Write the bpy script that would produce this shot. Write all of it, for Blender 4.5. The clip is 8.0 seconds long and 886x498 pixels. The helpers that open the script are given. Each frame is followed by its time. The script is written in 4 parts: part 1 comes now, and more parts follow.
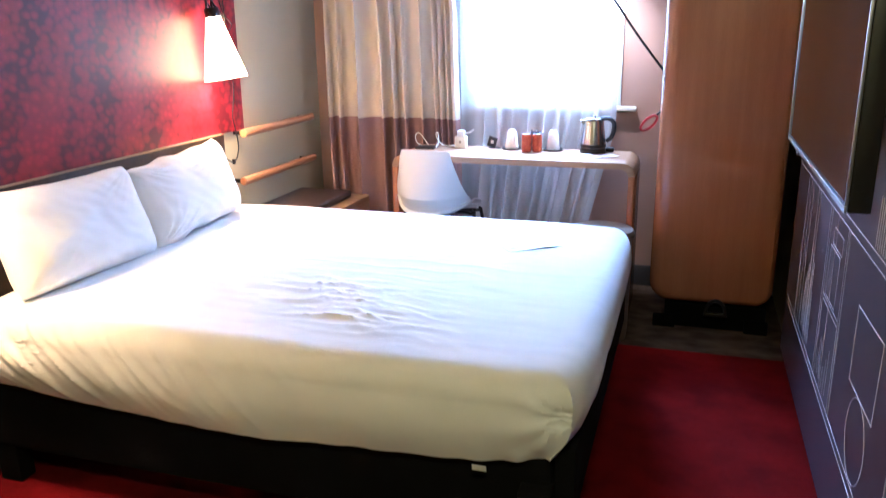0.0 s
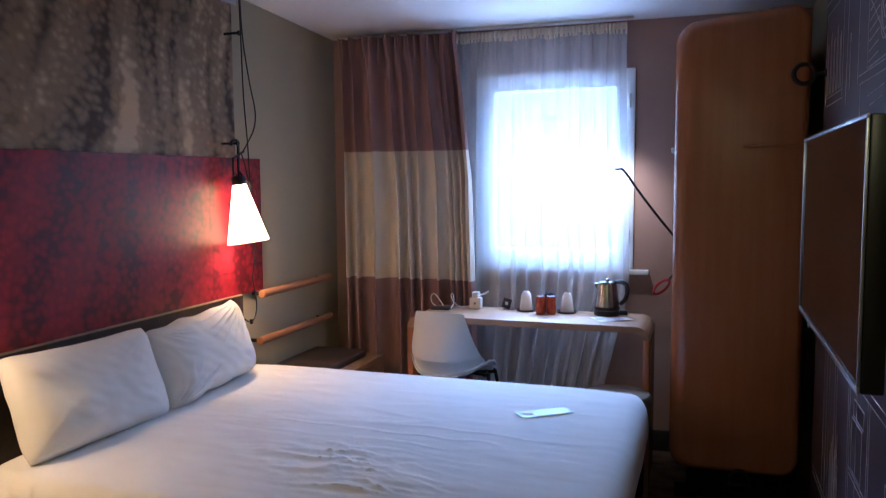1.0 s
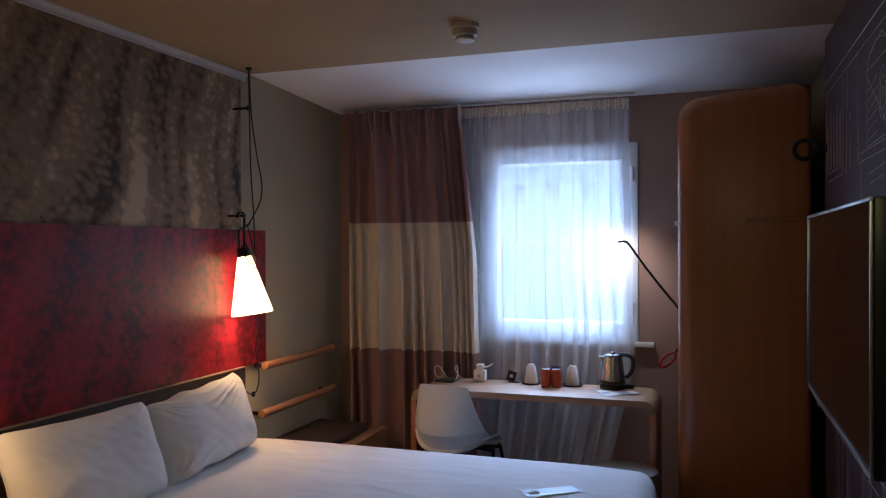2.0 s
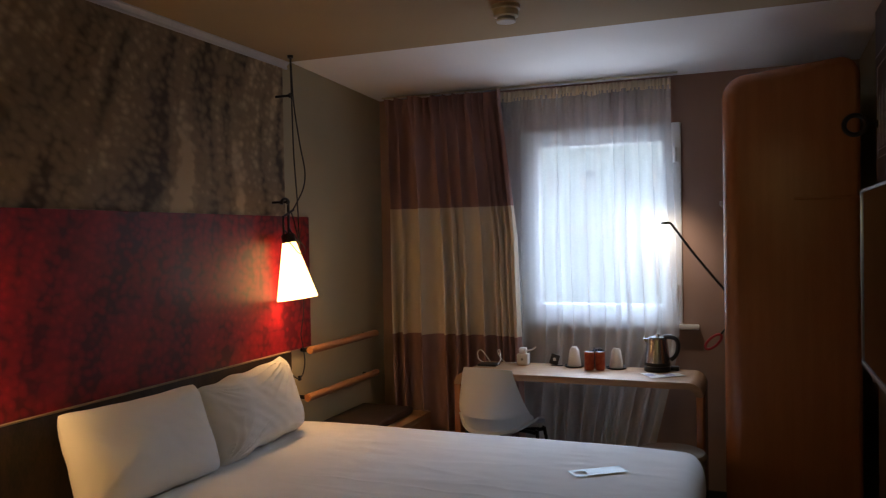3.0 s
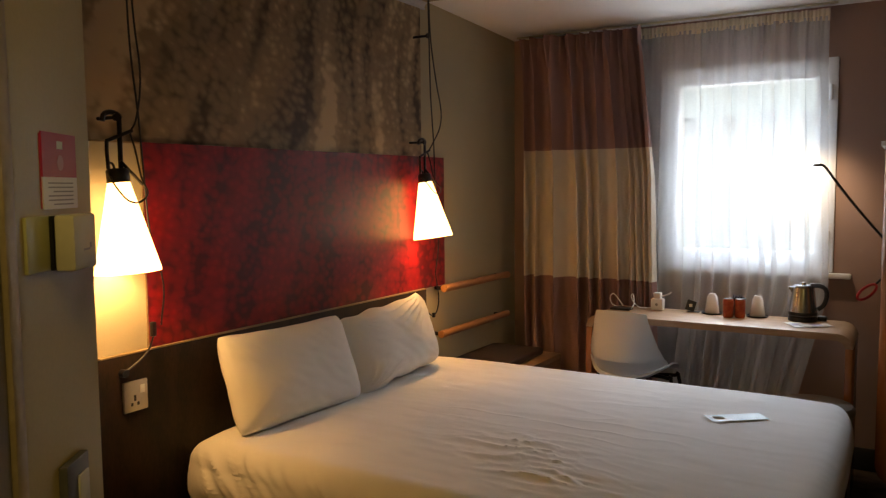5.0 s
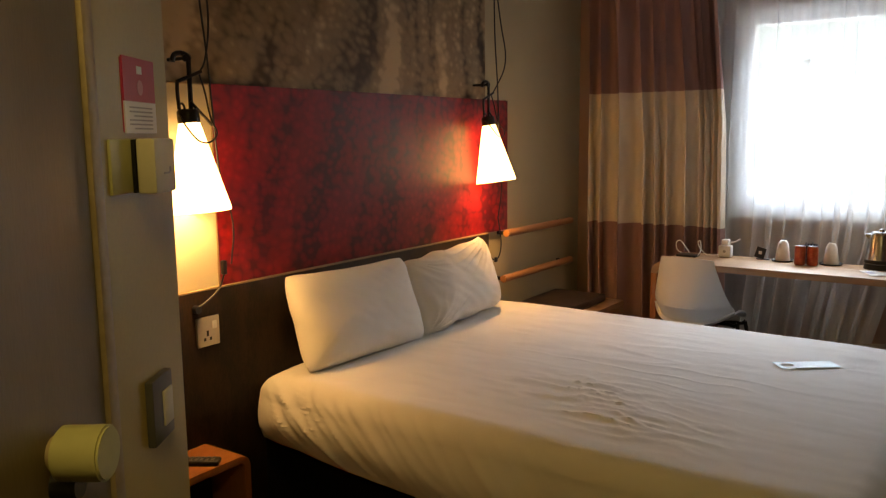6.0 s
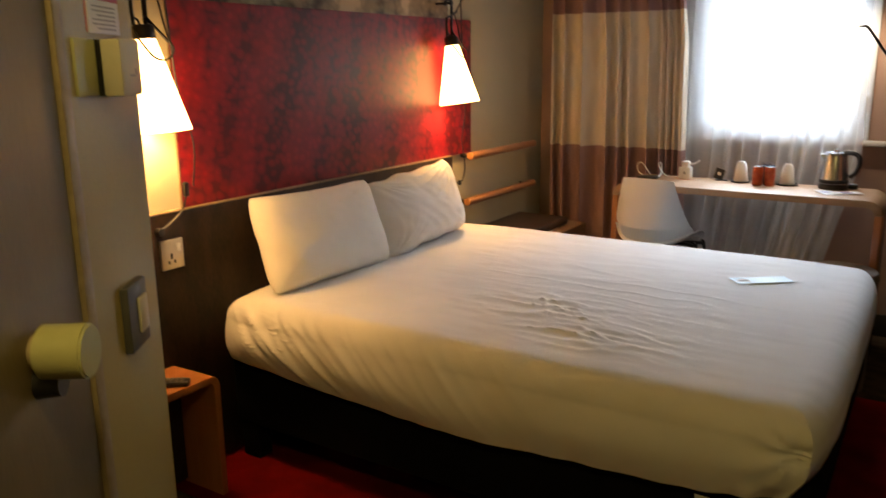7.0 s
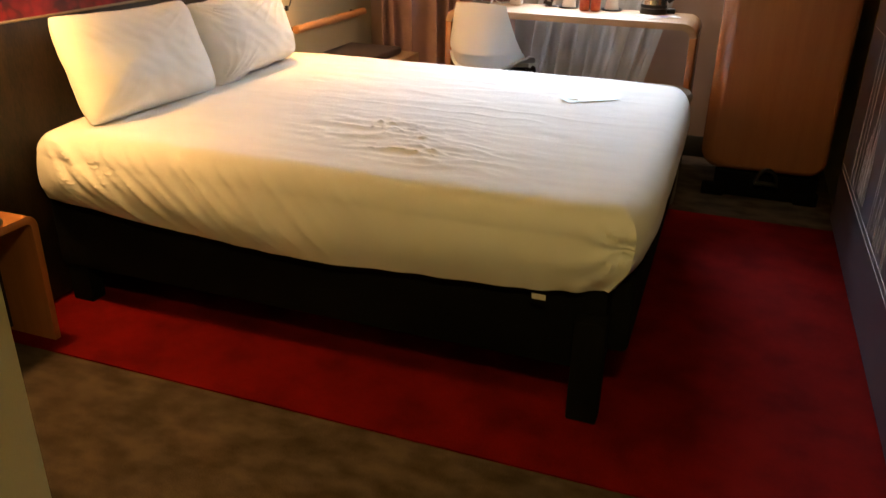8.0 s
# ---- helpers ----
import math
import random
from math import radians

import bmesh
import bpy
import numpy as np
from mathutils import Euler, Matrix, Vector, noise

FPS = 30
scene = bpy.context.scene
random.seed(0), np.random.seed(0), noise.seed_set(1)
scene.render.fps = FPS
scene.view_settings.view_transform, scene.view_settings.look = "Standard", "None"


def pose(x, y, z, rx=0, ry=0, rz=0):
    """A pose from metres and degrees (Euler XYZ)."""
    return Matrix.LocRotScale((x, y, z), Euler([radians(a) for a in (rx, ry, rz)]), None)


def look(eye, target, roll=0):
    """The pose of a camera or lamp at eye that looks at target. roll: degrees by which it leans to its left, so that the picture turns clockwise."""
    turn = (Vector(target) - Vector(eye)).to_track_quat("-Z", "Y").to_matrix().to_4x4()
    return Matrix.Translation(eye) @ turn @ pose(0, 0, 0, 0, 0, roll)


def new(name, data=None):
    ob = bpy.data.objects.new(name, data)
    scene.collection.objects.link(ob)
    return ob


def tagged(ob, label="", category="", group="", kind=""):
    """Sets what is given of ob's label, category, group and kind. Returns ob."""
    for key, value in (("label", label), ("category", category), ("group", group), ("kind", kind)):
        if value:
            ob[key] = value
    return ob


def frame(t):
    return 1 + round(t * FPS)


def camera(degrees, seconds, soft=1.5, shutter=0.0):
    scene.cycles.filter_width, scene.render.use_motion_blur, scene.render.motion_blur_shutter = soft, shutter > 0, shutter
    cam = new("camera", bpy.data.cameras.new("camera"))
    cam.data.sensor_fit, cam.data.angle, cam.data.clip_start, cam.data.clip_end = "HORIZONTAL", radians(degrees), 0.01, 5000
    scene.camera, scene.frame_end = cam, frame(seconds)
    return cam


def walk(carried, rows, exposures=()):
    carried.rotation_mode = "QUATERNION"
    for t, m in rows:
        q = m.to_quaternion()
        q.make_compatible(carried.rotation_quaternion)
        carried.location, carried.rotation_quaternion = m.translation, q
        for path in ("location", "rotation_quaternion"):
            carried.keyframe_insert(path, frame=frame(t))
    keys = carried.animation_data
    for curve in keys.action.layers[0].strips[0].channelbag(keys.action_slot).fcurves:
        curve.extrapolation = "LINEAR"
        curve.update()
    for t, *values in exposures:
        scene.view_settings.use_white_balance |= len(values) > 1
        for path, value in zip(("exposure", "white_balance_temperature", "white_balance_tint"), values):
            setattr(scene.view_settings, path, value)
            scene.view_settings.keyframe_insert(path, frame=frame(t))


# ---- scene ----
cam = camera(58.8, 8.0, soft=1.15, shutter=0.3)
PATH = [
    (0, (2.058, -0.165, 1.375), (1.478, 1.667, 0.821), -0.7),
    (0.5, (2.068, -0.165, 1.41), (1.45, 1.703, 1.051), -0.7),
    (1, (2.076, -0.176, 1.423), (1.436, 1.71, 1.248), -0.4),
    (1.5, (2.072, -0.173, 1.452), (1.433, 1.721, 1.404), -0.4),
    (1.7, (2.077, -0.172, 1.452), (1.433, 1.722, 1.446), -0.2),
    (3, (2.05, -0.194, 1.421), (1.313, 1.665, 1.39), -1.0),
    (3.5, (2.049, -0.195, 1.415), (1.189, 1.609, 1.322), -0.7),
    (4, (2.044, -0.211, 1.406), (1.128, 1.563, 1.288), 0.2),
    (4.5, (2.031, -0.223, 1.399), (1.076, 1.529, 1.267), -0.1),
    (6, (2.012, -0.234, 1.363), (0.87, 1.383, 1.078), -0.6),
    (6.5, (2.003, -0.244, 1.354), (0.853, 1.349, 0.98), -0.7),
    (7, (2.006, -0.251, 1.338), (0.963, 1.392, 0.874), -0.6),
    (7.5, (2.017, -0.245, 1.285), (1.237, 1.472, 0.616), 0.2),
    (8, (1.987, -0.263, 1.255), (1.375, 1.454, 0.431), 1.1),
]
EXPOSURES = [
    (0, 2.5, 4400, 18), (0.5, 1.7, 4450, 19), (1, 0.7, 4500, 20), (1.5, 0.2, 4550, 20), (1.7, 0.1, 4700, 20),
    (3, -0.3, 6150, 17), (3.5, -0.3, 6900, 17), (4.5, -0.1, 7250, 17), (6, 0.4, 7300, 15), (6.5, 0.55, 7300, 15), (7, 0.85, 6900, 14), (7.5, 1.1, 6700, 13), (8, 1.7, 6800, 13),
]
walk(cam, [(t, look(eye, target, roll)) for t, eye, target, roll in PATH], EXPOSURES)

# ---- light ----
world = bpy.data.worlds.new("sky")
scene.world = world
world.use_nodes = True
wn, wl = world.node_tree.nodes, world.node_tree.links
sky = wn.new("ShaderNodeTexSky")
sky.sky_type, sky.sun_disc = "NISHITA", False
sky.sun_elevation, sky.sun_rotation = radians(35), radians(160)
sky.air_density, sky.dust_density = 1.2, 4.0
wn["Background"].inputs["Strength"].default_value = 0.15
wl.new(sky.outputs[0], wn["Background"].inputs["Color"])


def lamp(name, kind, m, energy, color, **settings):
    data = bpy.data.lights.new(name, kind)
    data.energy, data.color = energy, color
    if kind == "AREA":
        data.shape, data.size, data.size_y = "RECTANGLE", settings["size"], settings["size_y"]
    elif kind == "SUN":
        data.angle = settings["angle"]
    else:
        data.shadow_soft_size = settings["radius"]
        if kind == "SPOT":
            data.spot_size, data.spot_blend = settings["cone"], 0.6
    ob = new(name, data)
    ob.matrix_world = m
    return ob


lamp("sun", "SUN", look((0, 0, 0), (-0.25, 0.72, -0.55)), 1.8, (1, 0.98, 0.96), angle=radians(20))
# the bright overcast sky above the street, seen through the window's opening
lamp("window_daylight", "AREA", look((1.1, 6.3, 3.7), (1.25, 3.6, 1.1)), 840, (0.64, 0.81, 1.0), size=3.2, size_y=2.4)
# added uplight below the window, standing in for daylight off the unseen ground
lamp("added_window_uplight", "AREA", look((1.2, 6.2, -1.1), (1.25, 4.0, 1.6)), 260, (0.80, 0.91, 1.0), size=3.2, size_y=2.0)
# the warm ceiling light of the entrance, behind the camera
lamp("entrance_light", "AREA", look((2.1, -0.30, 2.235), (2.1, -0.30, 0.0)), 4.8, (1.0, 0.77, 0.22), size=0.28, size_y=0.28)


# ---- materials ----
def material(name, color, rough=0.6, metal=0.0, second=None, scale=6.0, fine=90.0, vary=0.12, bump=0.1, stretch=(1, 1, 1), extra=None, **sockets):
    """A surface with broad and fine variation between two colours, grain and relief."""
    m = bpy.data.materials.new(name)
    m.use_nodes = True
    n, l = m.node_tree.nodes, m.node_tree.links
    p = n["Principled BSDF"]
    p.inputs["Roughness"].default_value, p.inputs["Metallic"].default_value = rough, metal
    for key, value in sockets.items():
        p.inputs[key.replace("_", " ")].default_value = value
    if second is None:
        second = tuple(c * (1 - vary) for c in color)
    tc = n.new("ShaderNodeTexCoord")
    mp = n.new("ShaderNodeMapping")
    mp.inputs["Scale"].default_value = stretch
    l.new(tc.outputs["Object"], mp.inputs["Vector"])
    broad, grain = n.new("ShaderNodeTexNoise"), n.new("ShaderNodeTexNoise")
    broad.inputs["Scale"].default_value, broad.inputs["Detail"].default_value = scale, 4
    grain.inputs["Scale"].default_value, grain.inputs["Detail"].default_value = fine, 3
    for t in (broad, grain):
        l.new(mp.outputs[0], t.inputs["Vector"])
    add = n.new("ShaderNodeMath")
    add.operation = "ADD"
    half = n.new("ShaderNodeMath")
    half.operation = "MULTIPLY_ADD"
    half.inputs[1].default_value, half.inputs[2].default_value = 0.6, -0.3
    l.new(grain.outputs[0], half.inputs[0])
    l.new(broad.outputs[0], add.inputs[0])
    l.new(half.outputs[0], add.inputs[1])
    ramp = n.new("ShaderNodeValToRGB")
    ramp.color_ramp.elements[0].position, ramp.color_ramp.elements[1].position = 0.32, 0.68
    ramp.color_ramp.elements[0].color, ramp.color_ramp.elements[1].color = (*second, 1), (*color, 1)
    l.new(add.outputs[0], ramp.inputs[0])
    l.new(ramp.outputs[0], p.inputs["Base Color"])
    if bump:
        b = n.new("ShaderNodeBump")
        b.inputs["Strength"].default_value, b.inputs["Distance"].default_value = bump, 0.004
        l.new(add.outputs[0], b.inputs["Height"])
        l.new(b.outputs[0], p.inputs["Normal"])
    if extra:
        extra(n, l, p, mp, ramp)
    return m


def glow(name, color, strength, base=(0.8, 0.8, 0.8)):
    m = material(name, base, 0.5, bump=0)
    p = m.node_tree.nodes["Principled BSDF"]
    p.inputs["Emission Color"].default_value, p.inputs["Emission Strength"].default_value = (*color, 1), strength
    return m


def feather_print(name, light, dark, deep, plumes, apex, tufts, weights, rough, slant=0.0, gloss=0.33):
    """A blown-up, blurred feather photograph: dark plumes falling from a far apex over small soft tufts."""
    m = bpy.data.materials.new(name)
    m.use_nodes = True
    n, l = m.node_tree.nodes, m.node_tree.links
    p = n["Principled BSDF"]
    p.inputs["Roughness"].default_value = rough
    p.inputs["Specular IOR Level"].default_value = gloss
    tc, sep = n.new("ShaderNodeTexCoord"), n.new("ShaderNodeSeparateXYZ")
    l.new(tc.outputs["Object"], sep.inputs[0])

    def sums(op, a, b, c=None):
        q = n.new("ShaderNodeMath")
        q.operation = op
        for k, v in enumerate((a, b, c)):
            if v is None:
                continue
            if isinstance(v, (int, float)):
                q.inputs[k].default_value = v
            else:
                l.new(v, q.inputs[k])
        return q.outputs[0]

    def texture(kind, vector, **values):
        t = n.new(kind)
        for key, value in values.items():
            t.inputs[key].default_value = value
        l.new(vector, t.inputs["Vector"])
        return t
    across = sums("SUBTRACT", sep.outputs["Y"], apex[0])
    down = sums("SUBTRACT", apex[1], sep.outputs["Z"])
    angle = sums("ARCTAN2", across, down)
    reach = sums("SQRT", sums("ADD", sums("MULTIPLY", across, across), sums("MULTIPLY", down, down)), 0.0)

    def fan(k):
        ray = n.new("ShaderNodeCombineXYZ")
        l.new(sums("MULTIPLY", angle, k[0]), ray.inputs[0])
        l.new(sums("MULTIPLY", reach, k[1]), ray.inputs[1])
        return ray.outputs[0]
    # the plumes lean now one way and now the other
    lean = texture("ShaderNodeTexNoise", tc.outputs["Object"], Scale=1.3, Detail=0.0)
    sway = n.new("ShaderNodeVectorMath")
    sway.operation = "MULTIPLY_ADD"
    sway.inputs[1].default_value = (slant, 0, 0)
    l.new(lean.outputs["Color"], sway.inputs[0])
    l.new(fan(plumes), sway.inputs[2])
    plume = texture("ShaderNodeTexNoise", sway.outputs[0], Scale=1.0, Detail=1.0, Roughness=0.5, Distortion=0.3)
    # the tufts overlap unevenly: their grid is bent by a soft noise
    bend = texture("ShaderNodeTexNoise", tc.outputs["Object"], Scale=9.0, Detail=1.0)
    warp = n.new("ShaderNodeVectorMath")
    warp.operation = "MULTIPLY_ADD"
    warp.inputs[1].default_value = (1.1, 1.1, 0)
    l.new(bend.outputs["Color"], warp.inputs[0])
    l.new(fan(tufts), warp.inputs[2])
    tuft = texture("ShaderNodeTexVoronoi", warp.outputs[0], Scale=1.0, Randomness=0.8)
    tuft.feature = "SMOOTH_F1"
    tuft.inputs["Smoothness"].default_value = 0.45
    soft = texture("ShaderNodeTexNoise", warp.outputs[0], Scale=0.8, Detail=2.0)
    broad = texture("ShaderNodeTexNoise", tc.outputs["Object"], Scale=3.0, Detail=1.0)
    value = sums("MULTIPLY", sums("SUBTRACT", plume.outputs[0], 0.5), weights[0])
    value = sums("MULTIPLY_ADD", sums("SUBTRACT", tuft.outputs["Distance"], 0.42), -weights[1], value)
    value = sums("MULTIPLY_ADD", sums("SUBTRACT", soft.outputs[0], 0.5), weights[2], value)
    value = sums("MULTIPLY_ADD", sums("SUBTRACT", broad.outputs[0], 0.5), 0.25, value)
    ramp = n.new("ShaderNodeValToRGB")
    ramp.color_ramp.interpolation = "EASE"
    e = ramp.color_ramp.elements
    e[0].position, e[0].color = 0.20, (*deep, 1)
    e[1].position, e[1].color = 0.78, (*light, 1)
    mid = e.new(0.50)
    mid.color = (*dark, 1)
    l.new(sums("ADD", value, 0.52), ramp.inputs[0])
    l.new(ramp.outputs[0], p.inputs["Base Color"])
    return m


def sheer_cloth(name, color, opacity):
    """Thin voile: light passes straight through and scatters in the threads."""
    m = bpy.data.materials.new(name)
    m.use_nodes = True
    n, l = m.node_tree.nodes, m.node_tree.links
    n.remove(n["Principled BSDF"])
    clear, cloth, back, both, out = (n.new(k) for k in ("ShaderNodeBsdfTransparent", "ShaderNodeBsdfDiffuse", "ShaderNodeBsdfTranslucent", "ShaderNodeMixShader", "ShaderNodeMixShader"))
    cloth.inputs["Color"].default_value = back.inputs["Color"].default_value = (*color, 1)
    both.inputs[0].default_value = 0.13
    l.new(cloth.outputs[0], both.inputs[1])
    l.new(back.outputs[0], both.inputs[2])
    t, tc = n.new("ShaderNodeTexNoise"), n.new("ShaderNodeTexCoord")
    t.inputs["Scale"].default_value = 160.0
    l.new(tc.outputs["Object"], t.inputs["Vector"])
    k = n.new("ShaderNodeMath")
    k.operation, k.inputs[1].default_value, k.inputs[2].default_value = "MULTIPLY_ADD", 0.08, opacity - 0.04
    l.new(t.outputs[0], k.inputs[0])
    gathers, thin = n.new("ShaderNodeTexNoise"), n.new("ShaderNodeMapping")
    thin.inputs["Scale"].default_value = (10.0, 2.0, 0.5)
    l.new(tc.outputs["Object"], thin.inputs["Vector"])
    l.new(thin.outputs[0], gathers.inputs["Vector"])
    gathers.inputs["Scale"].default_value, gathers.inputs["Detail"].default_value = 1.0, 2.0
    doubled = n.new("ShaderNodeMath")
    doubled.operation, doubled.inputs[1].default_value = "MULTIPLY_ADD", 0.70
    doubled.use_clamp = True
    shift = n.new("ShaderNodeMath")
    shift.operation, shift.inputs[1].default_value = "SUBTRACT", 0.5
    l.new(gathers.outputs[0], shift.inputs[0])
    l.new(shift.outputs[0], doubled.inputs[0])
    l.new(k.outputs[0], doubled.inputs[2])
    l.new(doubled.outputs[0], out.inputs[0])
    l.new(clear.outputs[0], out.inputs[1])
    l.new(both.outputs[0], out.inputs[2])
    l.new(out.outputs[0], n["Material Output"].inputs["Surface"])
    return m


def glass_pane(name):
    m = material(name, (1, 1, 1), 0.0, bump=0, Transmission_Weight=1.0, IOR=1.45)
    return m


WALL = material("grey_wall_paint", (0.44, 0.375, 0.235), 0.75, scale=3, fine=240, vary=0.06, bump=0.12)
CREAM = material("cream_wall_paint", (0.46, 0.42, 0.31), 0.7, scale=4, fine=240, vary=0.06, bump=0.1)
POD = material("pod_laminate", (0.45, 0.355, 0.14), 0.38, scale=3, fine=180, vary=0.08, bump=0.05)
MAUVE_WALL = material("mauve_taupe_wall_paint", (0.33, 0.21, 0.16), 0.75, scale=3, fine=240, vary=0.06, bump=0.12)
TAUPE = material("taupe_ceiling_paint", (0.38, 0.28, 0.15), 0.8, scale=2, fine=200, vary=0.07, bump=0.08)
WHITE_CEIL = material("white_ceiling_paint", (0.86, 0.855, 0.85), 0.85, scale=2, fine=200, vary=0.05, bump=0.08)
WHITE = material("white_gloss_paint", (0.78, 0.78, 0.76), 0.3, scale=5, vary=0.05, bump=0.03)
UPVC = material("white_upvc", (0.82, 0.83, 0.83), 0.3, scale=5, vary=0.03, bump=0.0)
RED_CARPET = material("red_carpet", (0.165, 0.005, 0.004), 1.0, second=(0.085, 0.0025, 0.0025), scale=6, fine=420, bump=0.6, Specular_IOR_Level=0.04)
BROWN_FLOOR = material("brown_carpet", (0.104, 0.072, 0.047), 1.0, second=(0.044, 0.029, 0.018), scale=9, fine=300, bump=0.5, stretch=(1, 1.6, 1), Specular_IOR_Level=0.1)
OAK = material("pale_oak", (0.40, 0.235, 0.12), 0.42, second=(0.33, 0.19, 0.093), scale=3, fine=60, bump=0.08, stretch=(1.5, 14, 14))
OAK_UP = material("oak_veneer_upright", (0.39, 0.152, 0.058), 0.27, second=(0.34, 0.130, 0.049), scale=3, fine=40, bump=0.03, stretch=(10, 10, 0.6))
BEECH = material("beech_rail", (0.47, 0.215, 0.085), 0.4, second=(0.40, 0.17, 0.065), scale=4, fine=70, bump=0.06, stretch=(12, 1, 12))
WALNUT = material("dark_headboard_laminate", (0.028, 0.015, 0.008), 0.55, second=(0.010, 0.006, 0.004), scale=7, fine=80, bump=0.15, stretch=(1, 2.2, 0.7), Specular_IOR_Level=0.25)
BLACK_CLOTH = material("black_base_cloth", (0.006, 0.0055, 0.006), 0.95, scale=8, fine=500, vary=0.4, bump=0.4, Specular_IOR_Level=0.1)
BLACK = material("black_plastic", (0.012, 0.012, 0.013), 0.35, scale=9, vary=0.3, bump=0.03)
BLACK_METAL = material("black_lacquered_metal", (0.015, 0.014, 0.014), 0.3, metal=0.4, scale=12, vary=0.3, bump=0.02)
CHROME = material("brushed_steel", (0.54, 0.55, 0.57), 0.27, metal=1.0, scale=4, fine=200, vary=0.1, bump=0.03, stretch=(1, 1, 12))
LINEN = material("white_bed_linen", (0.80, 0.79, 0.77), 0.85, scale=7, fine=600, vary=0.05, bump=0.2, Sheen_Weight=0.15)
PILLOW = material("white_pillow_cotton", (0.82, 0.81, 0.78), 0.85, scale=7, fine=600, vary=0.04, bump=0.2)
MAUVE = material("mauve_curtain_cloth", (0.37, 0.225, 0.21), 0.85, second=(0.29, 0.175, 0.162), scale=6, fine=500, bump=0.3, stretch=(1, 1, 0.3))
ECRU = material("ecru_curtain_cloth", (0.74, 0.66, 0.53), 0.85, second=(0.66, 0.58, 0.46), scale=6, fine=500, bump=0.3, stretch=(1, 1, 0.3))
SHEER = sheer_cloth("white_voile", (0.88, 0.91, 0.93), 0.44)
SHEER_TOP = sheer_cloth("voile_heading", (0.80, 0.72, 0.55), 0.90)
GREY_PRINT = feather_print("grey_feather_print", (0.56, 0.415, 0.24), (0.275, 0.20, 0.112), (0.065, 0.045, 0.027), (24.0, 0.9), (1.0, 3.6), (92.0, 34.0), (1.40, 0.34, 0.22), 0.55, 2.6)
RED_PRINT = feather_print("red_feather_print", (0.29, 0.008, 0.011), (0.205, 0.0055, 0.008), (0.07, 0.002, 0.004), (42.0, 0.8), (0.9, 6.5), (200.0, 36.0), (1.05, 0.62, 0.16), 0.43, 2.0, 0.4)
ART = material("aubergine_wall_print", (0.086, 0.066, 0.083), 0.42, second=(0.068, 0.052, 0.066), scale=3, fine=200, bump=0.05)
CHALK = material("chalk_white_ink", (0.78, 0.75, 0.79), 0.6, scale=30, fine=200, vary=0.35, bump=0)
GLASS = glass_pane("window_glass")
SHADE = glow("lit_lamp_shade", (1.0, 0.56, 0.19), 7.8, (0.8, 0.76, 0.68))
SCREEN = material("tv_screen_glass", (0.006, 0.006, 0.007), 0.06, scale=3, vary=0.2, bump=0, Specular_IOR_Level=0.3)
SILVER = material("silver_bezel", (0.45, 0.46, 0.48), 0.3, metal=0.9, scale=9, vary=0.1, bump=0)
SHELL = material("white_chair_shell", (0.64, 0.65, 0.66), 0.35, scale=4, fine=200, vary=0.03, bump=0.02)

# ---- mesh helpers ----
ORIGIN = {}


def thing(name, origin, label, category, group="", kind=""):
    ob = tagged(new(name), label, category, group, kind)
    ob.location = origin
    ORIGIN[ob] = Vector(origin)
    return ob


def finish(bm, name, mat, smooth=True):
    bmesh.ops.recalc_face_normals(bm, faces=bm.faces)
    me = bpy.data.meshes.new(name)
    bm.to_mesh(me)
    bm.free()
    for m in mat if isinstance(mat, (list, tuple)) else (mat,):
        me.materials.append(m)
    if smooth:
        me.polygons.foreach_set("use_smooth", [True] * len(me.polygons))
        me.set_sharp_from_angle(angle=radians(38))
    return me


def part(name, bm, mat, parent, label=""):
    """Links a bmesh, drawn in the room's coordinates, as one mesh under a thing or a part."""
    o = ORIGIN[parent]
    bmesh.ops.translate(bm, verts=bm.verts, vec=-o)
    ob = tagged(new(name, finish(bm, name, mat)), label)
    ob.parent = parent
    ORIGIN[ob] = o
    return ob


def piece(name, bm, mat, label="", category="", kind="structure", group=""):
    """A top-level mesh of its own, with its origin at the middle of its base."""
    co = [v.co for v in bm.verts]
    o = Vector(((min(c.x for c in co) + max(c.x for c in co)) / 2, (min(c.y for c in co) + max(c.y for c in co)) / 2, min(c.z for c in co)))
    bmesh.ops.translate(bm, verts=bm.verts, vec=-o)
    ob = tagged(new(name, finish(bm, name, mat)), label, category, group, kind)
    ob.location = o
    ORIGIN[ob] = o
    return ob


def box(x0, x1, y0, y1, z0, z1, bevel=0.0, bm=None, segments=2, turn=None):
    bm = bm or bmesh.new()
    made = bmesh.ops.create_cube(bm, size=1.0)["verts"]
    mid = Vector(((x0 + x1) / 2, (y0 + y1) / 2, (z0 + z1) / 2))
    m = Matrix.Translation(mid) @ (turn or Matrix()) @ Matrix.Diagonal((x1 - x0, y1 - y0, z1 - z0, 1))
    bmesh.ops.transform(bm, matrix=m, verts=made)
    if bevel:
        edges = {e for v in made for e in v.link_edges}
        bmesh.ops.bevel(bm, geom=list(edges), offset=bevel, segments=segments, profile=0.5, affect="EDGES")
    return bm


def rod(p0, p1, r0, r1=None, seg=16, bm=None, caps=True):
    bm = bm or bmesh.new()
    p0, p1 = Vector(p0), Vector(p1)
    r1 = r0 if r1 is None else r1
    m = Matrix.Translation((p0 + p1) / 2) @ (p1 - p0).to_track_quat("Z", "Y").to_matrix().to_4x4()
    bmesh.ops.create_cone(bm, cap_ends=caps, segments=seg, radius1=r0, radius2=r1, depth=(p1 - p0).length, matrix=m)
    return bm


